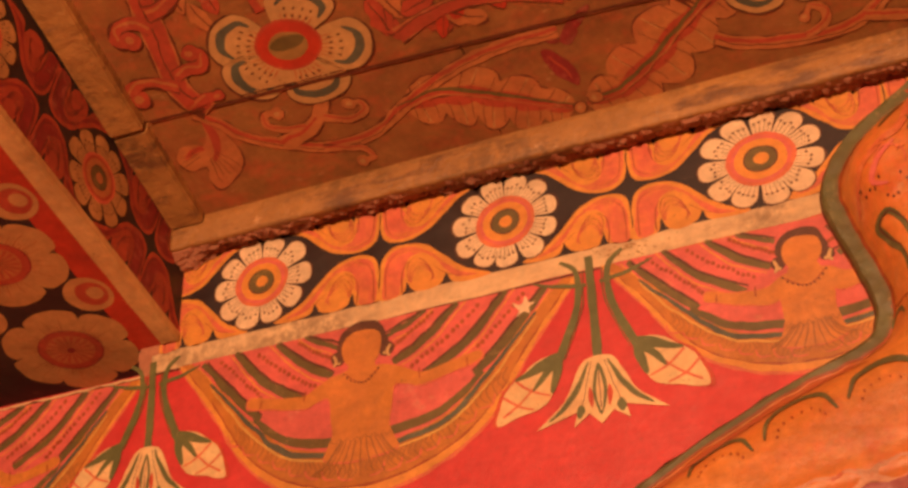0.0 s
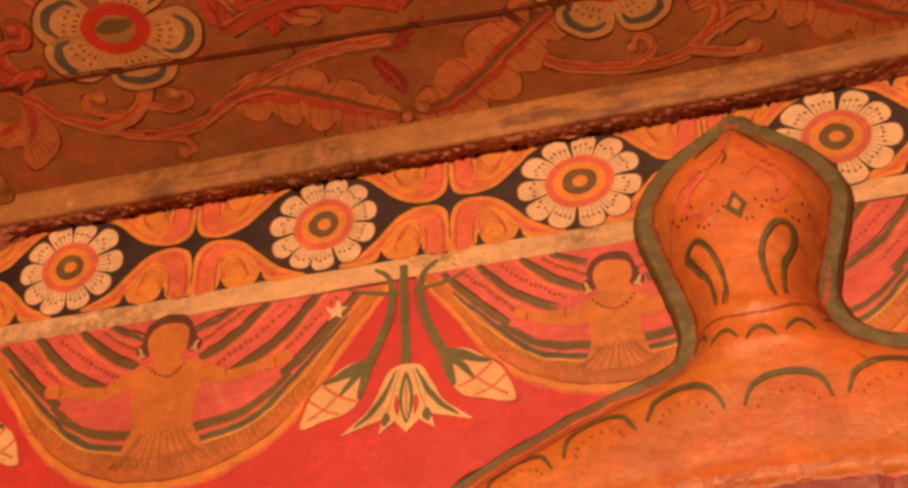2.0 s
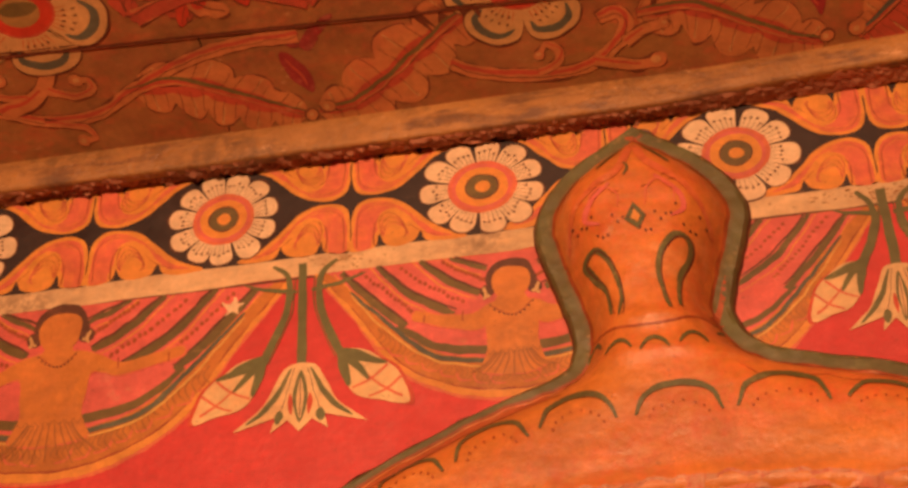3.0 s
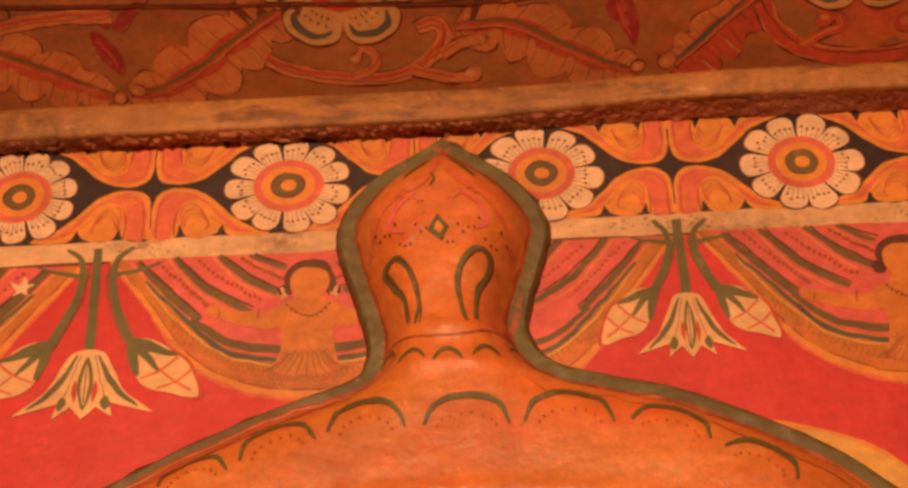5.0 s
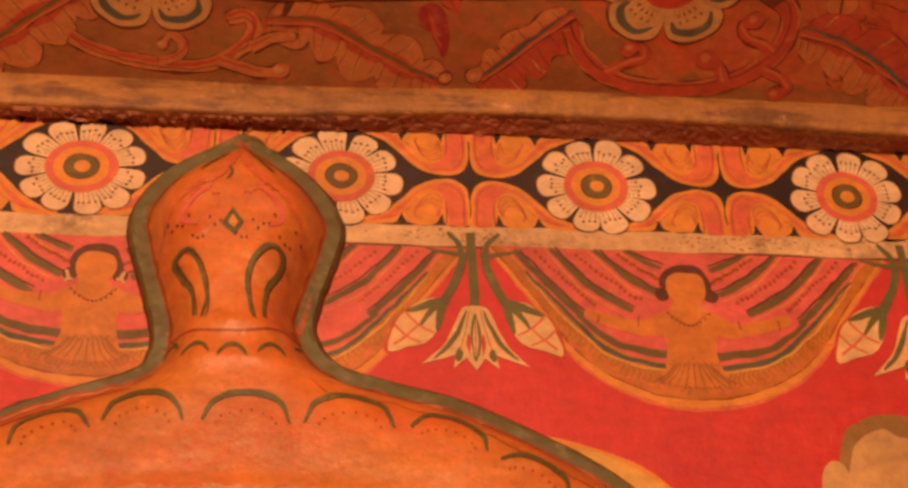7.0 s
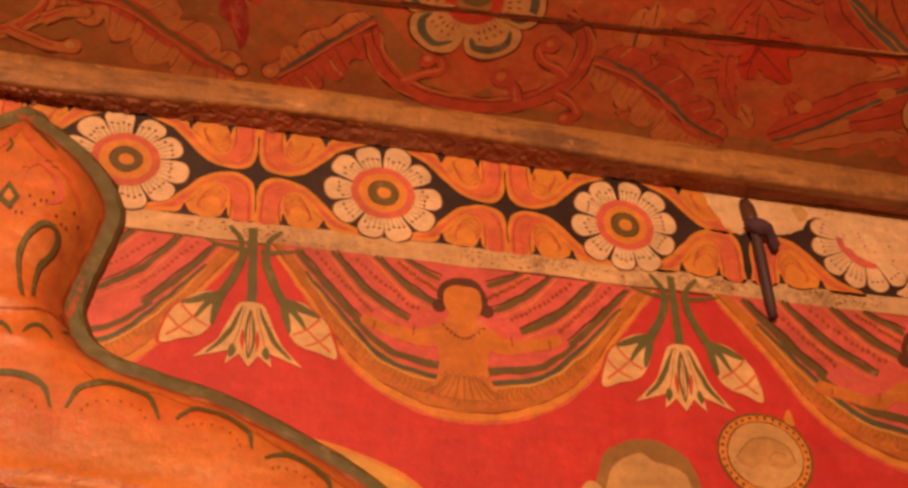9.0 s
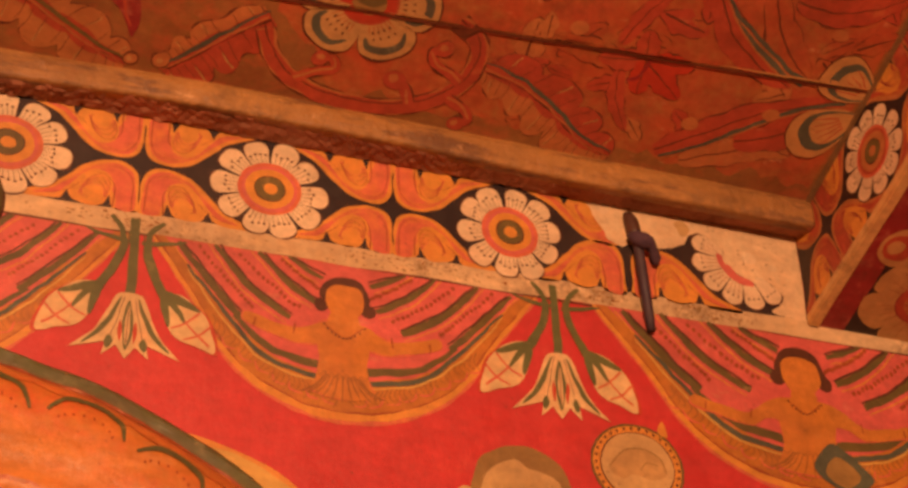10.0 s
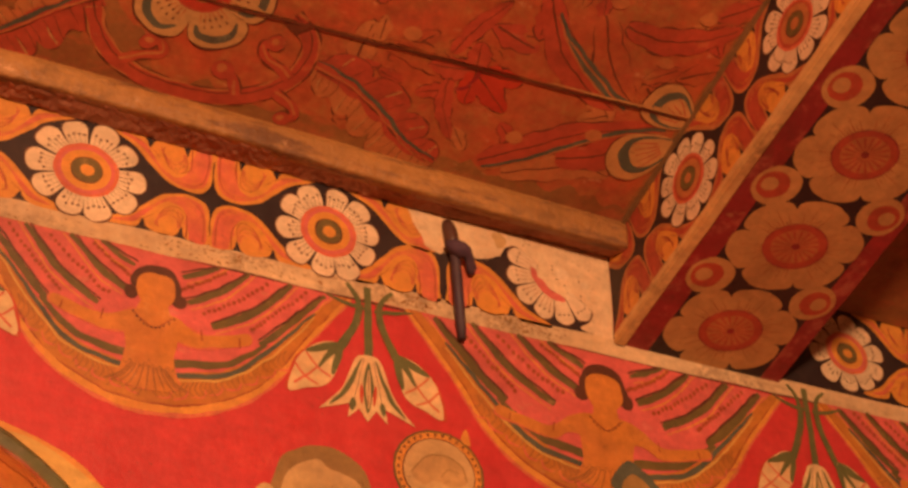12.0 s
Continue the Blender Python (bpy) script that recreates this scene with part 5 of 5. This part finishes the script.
# a red flower across the seam
for x, y in ((0.868, 0.236), (0.958, 0.190), (0.890, 0.130), (0.812, 0.176), (0.955, 0.135)):
    plume(m, [(0.882, 0.186), ((0.882 * 2 + x) / 3, (0.186 * 2 + y) / 3), ((0.882 + x * 2) / 3, (0.186 + y * 2) / 3), (x, y)], 0.020, SCARLET if y < 0.2 and x > 0.88 else CRED, 14)
m.stroke([(0.866, 0.150), (0.880, 0.158), (0.888, 0.178), (0.886, 0.200)], 0.004, 0.003, DEEPRED, 18, 6, 0.010)
m.make("painted_vine", ceiling)


# the shadow under the board lap, painted on as a dark line
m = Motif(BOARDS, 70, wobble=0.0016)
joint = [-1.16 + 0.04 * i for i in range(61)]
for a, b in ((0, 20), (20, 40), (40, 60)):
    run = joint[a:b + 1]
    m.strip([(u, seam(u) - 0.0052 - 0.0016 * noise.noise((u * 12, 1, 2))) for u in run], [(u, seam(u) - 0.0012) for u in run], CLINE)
m.make("lap_shadow_line", ceiling, "painted shadow line along the lap of two boards")
m = Motif(BOARDS, 74, wobble=0.0012)
m.stroke([(0.99 + 0.03 * i, seam(0.99 + 0.03 * i) + 0.004) for i in range(9)], 0.001, 0.002, WORNPETAL, 0, 4, 0.005)
m.make("pale_edge", ceiling, "pale line along the board edge")


def fan(c, v, size, turn):
    """A worn fan-shaped petal: tan rim, dark arc, streaked tan heart."""
    m = Motif(BOARDS, 40, move(c, v, size, size * 0.9, turn), wobble=0.002)
    for r, mat, coat in ((1.03, CLINE, 0), (1.0, WORNPETAL, 1), (0.80, TEAL, 2), (0.62, WORNPETAL, 3)):
        m.blob([(-0.15, 0.12 * r), (r * 0.30, 0.44 * r), (r * 0.70, 0.50 * r), (r * 0.95, 0.28 * r), (r * 1.0, 0.0), (r * 0.95, -0.28 * r), (r * 0.70, -0.50 * r), (r * 0.30, -0.44 * r), (-0.15, -0.12 * r)], mat, coat, 5)
    for q in (-0.42, -0.2, 0.0, 0.2, 0.42):
        m.stroke([(0.1, q * 0.25), (0.34, q * 0.55), (0.52, q * 0.7)], 0.03, 0.012, CRED, 4, 3)
    return m.make("painted_flower", ceiling, "worn tan and dark fan-shaped petal")


fan(1.228, 0.160, 0.094, 3.80)
fan(1.232, 0.210, 0.084, 2.75)
# the corner leaf beside the left beam
m = Motif(BOARDS, 12, wobble=0.002)
corner = [(-1.082, 0.165), (-1.066, 0.140), (-1.054, 0.106), (-1.055, 0.076), (-1.076, 0.053), (-1.113, 0.034), (-1.123, 0.054), (-1.116, 0.079), (-1.145, 0.081), (-1.156, 0.104), (-1.140, 0.123), (-1.116, 0.122), (-1.103, 0.116), (-1.088, 0.136)]
m.blob([(x + (0.0022 if x > -1.09 else -0.0022), y - 0.0018) for x, y in corner], CLINE)
m.blob(corner, CTAN, 1)
m.stroke([(-1.080, 0.160), (-1.078, 0.130), (-1.086, 0.104), (-1.100, 0.086)], 0.012, 0.004, CRED, 2, 6, 0.018)
m.stroke([(-1.104, 0.112), (-1.125, 0.112), (-1.142, 0.100)], 0.008, 0.004, CRED, 2, 5, 0.012)
for k in range(5):
    m.stroke([(-1.088 - 0.004 * k, 0.100 - 0.002 * k), (-1.072 - 0.009 * k, 0.078 - 0.005 * k), (-1.066 - 0.010 * k, 0.066 - 0.005 * k)], 0.0014, 0.0008, CLINE, 3, 4)
for k in range(3):
    m.stroke([(-1.118, 0.112 - 0.006 * k), (-1.134, 0.106 - 0.006 * k), (-1.148, 0.106 - 0.008 * k)], 0.0012, 0.0008, CLINE, 3, 3)
m.make("painted_leaf", ceiling)


# ---- the relief arch with its bulb finial ----
AXIS, RIM = -0.0935, 0.028
RIGHT_SIDE = smooth([(2.7345, 0.0), (2.712, 0.034), (2.67, 0.091), (2.62, 0.130), (2.57, 0.144), (2.51, 0.130), (2.45, 0.113), (2.415, 0.113), (2.383, 0.14), (2.360, 0.21),
                     (2.336, 0.302), (2.270, 0.44), (2.21, 0.524), (2.05, 0.68), (1.8, 0.78)], 8, False)
LEFT_SIDE = smooth([(2.7345, 0.0), (2.712, 0.034), (2.67, 0.096), (2.62, 0.133), (2.57, 0.144), (2.51, 0.130), (2.45, 0.111), (2.415, 0.103), (2.39, 0.104), (2.365, 0.125),
                    (2.318, 0.25), (2.233, 0.422), (2.15, 0.53), (2.0, 0.66), (1.8, 0.74)], 8, False)
EDGE = np.array([(AXIS - w, z) for z, w in LEFT_SIDE[::-1]] + [(AXIS + w, z) for z, w in RIGHT_SIDE[1:]])


def edge_distance(x, z):
    a, b = EDGE[:-1], EDGE[1:]
    d, p = b - a, np.array((x, z))
    s = np.clip(((p - a) * d).sum(1) / ((d * d).sum(1) + 1e-12), 0, 1)
    return float(np.sqrt((((a + d * s[:, None]) - p) ** 2).sum(1).min()))


def width_at(table, z):
    for (z0, w0), (z1, w1) in zip(table, table[1:]):
        if z0 >= z >= z1:
            return w0 + (w1 - w0) * (z0 - z) / (z0 - z1)
    return table[-1][1]


def inflate():
    """A smooth swelling over the field inside the rim: a membrane under pressure, solved on a grid."""
    xs, zs = np.arange(-0.90, 0.72, 0.006), np.arange(1.78, 2.75, 0.006)
    inside = np.zeros((len(zs), len(xs)), bool)
    for j, z in enumerate(zs):
        for i, x in enumerate(xs):
            w = width_at(LEFT_SIDE if x < AXIS else RIGHT_SIDE, z) if z < 2.7345 else 0
            inside[j, i] = abs(x - AXIS) < w
    full = inside.copy()
    for _ in range(4):
        core = full.copy()
        core[1:] &= full[:-1]
        core[:-1] &= full[1:]
        core[:, 1:] &= full[:, :-1]
        core[:, :-1] &= full[:, 1:]
        full = core
    u = np.zeros(inside.shape)
    for _ in range(900):
        v = np.zeros_like(u)
        v[1:-1, 1:-1] = (u[2:, 1:-1] + u[:-2, 1:-1] + u[1:-1, 2:] + u[1:-1, :-2]) / 4 + 0.006 ** 2
        u = np.where(full, v, 0)
    return xs, zs, u


GRID_X, GRID_Z, SWELL = inflate()


def swell(x, z):
    i, j = (x - GRID_X[0]) / 0.006, (z - GRID_Z[0]) / 0.006
    i0, j0 = min(max(int(i), 0), len(GRID_X) - 2), min(max(int(j), 0), len(GRID_Z) - 2)
    a, b = min(max(i - i0, 0), 1), min(max(j - j0, 0), 1)
    return float((SWELL[j0, i0] * (1 - a) + SWELL[j0, i0 + 1] * a) * (1 - b) + (SWELL[j0 + 1, i0] * (1 - a) + SWELL[j0 + 1, i0 + 1] * a) * b)


def sill(x):
    """Height of the crumbled lower lip of the dome."""
    return 2.172 - 0.35 * (x + 0.06) ** 2


def relief_depth(x, z):
    """How far the modelled plaster stands out from the wall: a low rim, then a full belly, a ring at the neck and a lip along the foot."""
    p = edge_distance(x, z)
    w = 2 * swell(x, z)
    v = 1.3 * ((w + 0.0012) ** 0.5 - 0.0012 ** 0.5)
    inner = min(max(p - RIM, 0) / 0.02, 1)
    d = 0.014 * min(p / 0.008, 1) + 0.085 * (1 - math.exp(-v / 0.085)) * math.tanh(max(p - RIM, 0) / 0.030)
    ring = 0.005 * math.exp(-((z - 2.392) / 0.010) ** 2) * inner + 0.004 * math.exp(-((z - 2.345) / 0.012) ** 2) * inner * math.exp(-((x + 0.09) / 0.11) ** 4)
    h = z - sill(x)
    lip = (0.005 * math.exp(-(h / 0.014) ** 2) - 0.016 / (1 + math.exp((h + 0.022) / 0.006))) * inner
    return d + ring + lip + 0.0018 * noise.noise((x * 22, z * 22, 5)) + 0.0009 * noise.noise((x * 70, z * 70, 2))


class Relief:
    def at(self, p, lift):
        return Vector((p[0], YW - relief_depth(p[0], p[1]) - lift - 0.0012, p[1]))


def relief_bm():
    bm = bmesh.new()
    cols, rows, grid = 64, 190, []
    for j in range(rows + 1):
        z = 2.734 - (2.734 - 1.8) * (j / rows) ** 1.15
        hl, hr = max(width_at(LEFT_SIDE, z), 0.001), max(width_at(RIGHT_SIDE, z), 0.001)
        row = []
        for i in range(cols + 1):
            s = -math.cos(math.pi * i / cols) * 0.55 + (2 * i / cols - 1) * 0.45
            x = AXIS + (s * hl if s < 0 else s * hr)
            row.append(bm.verts.new((x, YW - relief_depth(x, z), z)))
        grid.append(row)
    for j in range(rows):
        for i in range(cols):
            f = bm.faces.new((grid[j][i], grid[j + 1][i], grid[j + 1][i + 1], grid[j][i + 1]))
            f.smooth = True
    return bm


arch = tagged(new("relief_arch"), "orange painted plaster arch with green-rimmed bulb finial", "arch")
body = part("body", relief_bm(), BODY, arch)
RELIEF = Relief()


def inset(d):
    """The outline of the relief, drawn in by d."""
    pts = []
    for i in range(0, len(EDGE), 1):
        a, b = EDGE[max(i - 1, 0)], EDGE[min(i + 1, len(EDGE) - 1)]
        t = (b - a) / (np.linalg.norm(b - a) + 1e-9)
        slim = 0.62 if EDGE[i][0] < AXIS else 0.92
        k = slim + (1 - slim) * min(max((EDGE[i][1] - 2.34) / 0.05, 0), 1)   # the rim is slimmer along the dome, most on its left
        pts.append((EDGE[i][0] + t[1] * d * k, EDGE[i][1] - t[0] * d * k))
    return pts


m = Motif(RELIEF, 2, wobble=0.003)
bands = [(0.0005, 0.0035, LINE), (0.0035, 0.008, RIMGREEN), (0.008, 0.013, RIMGREEN), (0.013, 0.018, RIMGREEN), (0.018, 0.023, RIMGREEN), (0.023, 0.027, OLIVE), (0.027, 0.031, VEIN)]
for d0, d1, mat in bands:
    p, q = inset(d0), inset(d1)
    m.strip(p, q, mat)
m.make("rim", arch, "green painted rim")

# a rosy margin between the rim and the scallops, broken in its lower edge
outer_line, inner_line = inset(0.036), inset(0.076)
low = [(a, b) for a, b in zip(outer_line, inner_line) if 2.13 < a[1] < 2.352]
for side in (-1, 1):
    m = Motif(RELIEF, 3, wobble=0.004)
    half = [q for q in low if side * (q[0][0] - AXIS) > 0.12]
    far = [(b[0] + 0.010 * noise.noise((b[0] * 30, b[1] * 30, 3)), b[1] + 0.016 * noise.noise((b[0] * 24, b[1] * 24, 7))) for a, b in half]
    m.strip([a for a, b in half], far, BLUSH)
    m.make("rosy_margin", arch, "rosy worn margin inside the rim")
# pale rubbed places where the paint has gone: under the rim, and along the crumbled lip
m = Motif(RELIEF, 6, wobble=0.006)
rnd = random.Random(31)
for x, z, w, h, lean in ((-0.250, 2.318, 0.050, 0.006, 0.33), (-0.330, 2.281, 0.020, 0.010, 0.5), (0.165, 2.318, 0.022, 0.004, -0.3), (0.235, 2.290, 0.020, 0.004, -0.5), (-0.205, 2.330, 0.030, 0.004, 0.2)):
    m.blob([(x + math.cos(lean) * w * math.cos(a) * rnd.uniform(0.7, 1.1) - math.sin(lean) * h * math.sin(a), z + math.sin(lean) * w * math.cos(a) + math.cos(lean) * h * math.sin(a) * rnd.uniform(0.6, 1.2)) for a in (2 * math.pi * i / 9 for i in range(9))], FLAKE, 0, 4)
xs = [-0.33 + 0.006 * i for i in range(96)]
upper = [(x, sill(x) + 0.004 + 0.009 * noise.noise((x * 26, 1, 2)) + 0.004 * noise.noise((x * 80, 1, 5))) for x in xs]
lower = [(x, sill(x) - 0.016 + 0.005 * noise.noise((x * 40, 3, 2))) for x in xs]
m.strip(lower, upper, FLAKE)
m.make("crumbled_lip", arch, "pale crumbled lip of bare plaster")
m = Motif(RELIEF, 7, wobble=0.004)
xs = [-0.42 + 0.02 * i for i in range(38)]
m.strip([(x, 2.06 - 0.3 * (x + 0.06) ** 2) for x in xs], [(x, 2.10 - 0.3 * (x + 0.06) ** 2) for x in xs], DEEPRED)
m.strip([(x, 2.10 - 0.3 * (x + 0.06) ** 2) for x in xs], [(x, sill(x) - 0.016 + 0.004 * noise.noise((x * 40, 3, 9))) for x in xs], DEEPRED)
m.make("red_field", arch, "deep red field under the lip")

for loop in ([(-0.135, 2.407), (-0.142, 2.444), (-0.160, 2.476), (-0.165, 2.492), (-0.149, 2.498), (-0.130, 2.471), (-0.121, 2.432), (-0.125, 2.402)],
             [(-0.061, 2.399), (-0.071, 2.439), (-0.069, 2.475), (-0.051, 2.503), (-0.033, 2.502), (-0.032, 2.478), (-0.049, 2.441), (-0.050, 2.403)]):
    m = Motif(RELIEF, 3, wobble=0.002)
    m.stroke(loop, 0.004, 0.003, RIMGREEN, 1, 6, 0.013)
    m.stroke([(x + 0.003, z - 0.002) for x, z in loop], 0.001, 0.001, LINE, 2, 6, 0.0035)
    m.make("teardrop_scroll", arch)
m = Motif(RELIEF, 3, wobble=0.001)
m.poly([(-0.096, 2.556), (-0.081, 2.535), (-0.091, 2.514), (-0.109, 2.531)], RIMGREEN)
m.poly([(-0.0955, 2.545), (-0.088, 2.534), (-0.0925, 2.525), (-0.101, 2.532)], AMBER, 2)
m.make("diamond", arch)
m = Motif(RELIEF, 3, wobble=0.002)
for line in ([(-0.093, 2.664), (-0.112, 2.613), (-0.145, 2.593), (-0.177, 2.560), (-0.187, 2.520)], [(-0.093, 2.664), (-0.073, 2.619), (-0.034, 2.585), (-0.010, 2.551), (-0.003, 2.515)]):
    m.stroke(line, 0.012, 0.004, BLUSH, 0, 6, 0.011)
for line in ([(-0.125, 2.592), (-0.150, 2.566), (-0.160, 2.543), (-0.142, 2.531)], [(-0.066, 2.594), (-0.041, 2.570), (-0.034, 2.543), (-0.052, 2.531)]):
    m.stroke(line, 0.004, 0.003, ROSE, 1, 6, 0.010)
# faint arcs of two lobes over the diamond and a small drop above them
for x in (-0.134, -0.062):
    m.stroke([(x - 0.019, 2.548), (x - 0.017, 2.574), (x, 2.587), (x + 0.017, 2.574), (x + 0.018, 2.552)], 0.001, 0.001, CORAL, 1, 5, 0.005)
m.stroke([(-0.104, 2.622), (-0.100, 2.612), (-0.106, 2.600)], 0.002, 0.002, OLIVE, 3, 4, 0.006)
for x, z in ((-0.146, 2.585), (-0.138, 2.592), (-0.052, 2.593), (-0.044, 2.586), (-0.118, 2.575), (-0.078, 2.577)):
    m.stroke([(x - 0.005, z), (x, z + 0.003), (x + 0.005, z + 0.001)], 0.0012, 0.001, VEIN, 3, 3)
# shade at the right flank of the bulb, painted as a brown stroke
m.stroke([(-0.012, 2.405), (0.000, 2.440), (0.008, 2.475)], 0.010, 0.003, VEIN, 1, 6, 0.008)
for s in (-1, 1):
    m.stroke([(AXIS + s * 0.012, 2.658), (AXIS + s * 0.03, 2.642), (AXIS + s * 0.047, 2.622)], 0.002, 0.003, OLIVE, 2, 5, 0.010)
m.make("finial_scrollwork_and_shade", arch)
m = Motif(RELIEF, 5, wobble=0.001)
for i in range(26):
    t = i / 25
    x = AXIS - 0.085 + 0.17 * t
    m.disc((x, 2.523 + 0.012 * math.sin(t * 19) + (0.02 if i % 4 == 0 else 0)), 0.0018, 0.0022, LINE, 2, 6)
tagged(m.make("dot_pattern", arch), kind="stuff")
m = Motif(RELIEF, 3, wobble=0.001)
m.stroke([(-0.172, 2.400), (-0.147, 2.388), (-0.113, 2.380), (-0.069, 2.380), (-0.026, 2.392), (0.004, 2.408)], 0.0015, 0.002, VEIN, 0, 6, 0.004)
for x, w, z in ((-0.164, 0.011, 2.376), (-0.130, 0.017, 2.355), (-0.085, 0.018, 2.350), (-0.038, 0.017, 2.355), (0.003, 0.013, 2.382)):
    m.stroke([(x - w, z - 0.006), (x - w * 0.6, z + 0.005), (x, z + 0.010), (x + w * 0.6, z + 0.005), (x + w, z - 0.006)], 0.002, 0.002, RIMGREEN, 1, 5, 0.010)
m.make("collar", arch)
rnd = random.Random(5)
for x, z, w, h, lean in ((-0.390, 2.210, 0.042, 0.026, 0.22), (-0.289, 2.240, 0.046, 0.034, 0.26), (-0.184, 2.262, 0.046, 0.034, 0.06), (-0.064, 2.262, 0.051, 0.034, 0.0),
                         (0.057, 2.262, 0.053, 0.037, 0.0), (0.176, 2.249, 0.047, 0.028, -0.28), (0.277, 2.201, 0.044, 0.022, -0.5)):
    m = Motif(RELIEF, 3, lambda p: (x + p[0] * math.cos(lean) - p[1] * math.sin(lean), z + p[0] * math.sin(lean) + p[1] * math.cos(lean)), wobble=0.002)
    arc = [(-w, -0.004), (-w * 0.75, h * 0.62), (-w * 0.25, h * 0.97), (w * 0.3, h * 0.95), (w * 0.78, h * 0.6), (w, -0.006)]
    m.stroke(arc, 0.003, 0.003, RIMGREEN, 3, 6, 0.015)
    scallop = m.make("painted_scallop", arch, "scallop with green edge")
    m = Motif(RELIEF, 3, m.place, wobble=0.002)
    for ring in (0.66,):
        for i in range(8):
            a = math.pi * (i + 0.5) / 8
            m.disc((w * ring * math.cos(a) * 1.05, h * ring * math.sin(a) - 0.012 + rnd.uniform(-0.001, 0.001)), 0.0016, 0.0018, VEIN, 3, 6)
    tagged(m.make("dot_pattern", scallop), kind="stuff")

# ---- an old iron peg on the wall, bound with a dark rag ----
peg = tagged(new("iron_peg"), "old dark iron peg with a rag on the frieze", "peg")


def rod_bm(points, radii, sides=10):
    bm = bmesh.new()
    rings = []
    for i, p in enumerate(points):
        a, b = Vector(points[max(i - 1, 0)]), Vector(points[min(i + 1, len(points) - 1)])
        q = (b - a).normalized().to_track_quat("Z", "Y")
        rings.append([bm.verts.new(Vector(p) + q @ Vector((radii[i] * math.cos(2 * math.pi * k / sides), radii[i] * math.sin(2 * math.pi * k / sides), 0))
                                   + noise.noise_vector(Vector(p) * 60 + Vector((k, 0, 0))) * radii[i] * 0.18) for k in range(sides)])
    for r, s in zip(rings, rings[1:]):
        for k in range(sides):
            bm.faces.new((r[k], r[(k + 1) % sides], s[(k + 1) % sides], s[k])).smooth = True
    bm.faces.new(rings[0][::-1])
    bm.faces.new(rings[-1])
    return bm


def line3(a, b, n):
    return [tuple(Vector(a).lerp(Vector(b), i / (n - 1))) for i in range(n)]


part("head", rod_bm(line3((0.945, YW - 0.006, 2.737), (0.951, YW - 0.014, 2.692), 6), (0.007, 0.010, 0.011, 0.011, 0.011, 0.009)), RUST, peg, "rusty peg head")
part("shank", rod_bm(line3((0.951, YW - 0.016, 2.70), (0.964, YW - 0.012, 2.537), 9), (0.008, 0.0088, 0.0076, 0.0082, 0.0078, 0.0082, 0.0076, 0.0078, 0.006)), IRON, peg)
part("rag", rod_bm([(0.938, YW - 0.016, 2.692), (0.945, YW - 0.024, 2.684), (0.957, YW - 0.027, 2.679), (0.966, YW - 0.024, 2.680), (0.976, YW - 0.018, 2.672), (0.982, YW - 0.014, 2.660), (0.981, YW - 0.010, 2.652)],
                   (0.005, 0.011, 0.014, 0.011, 0.008, 0.008, 0.004)), RAG, peg, "dark purple rag")
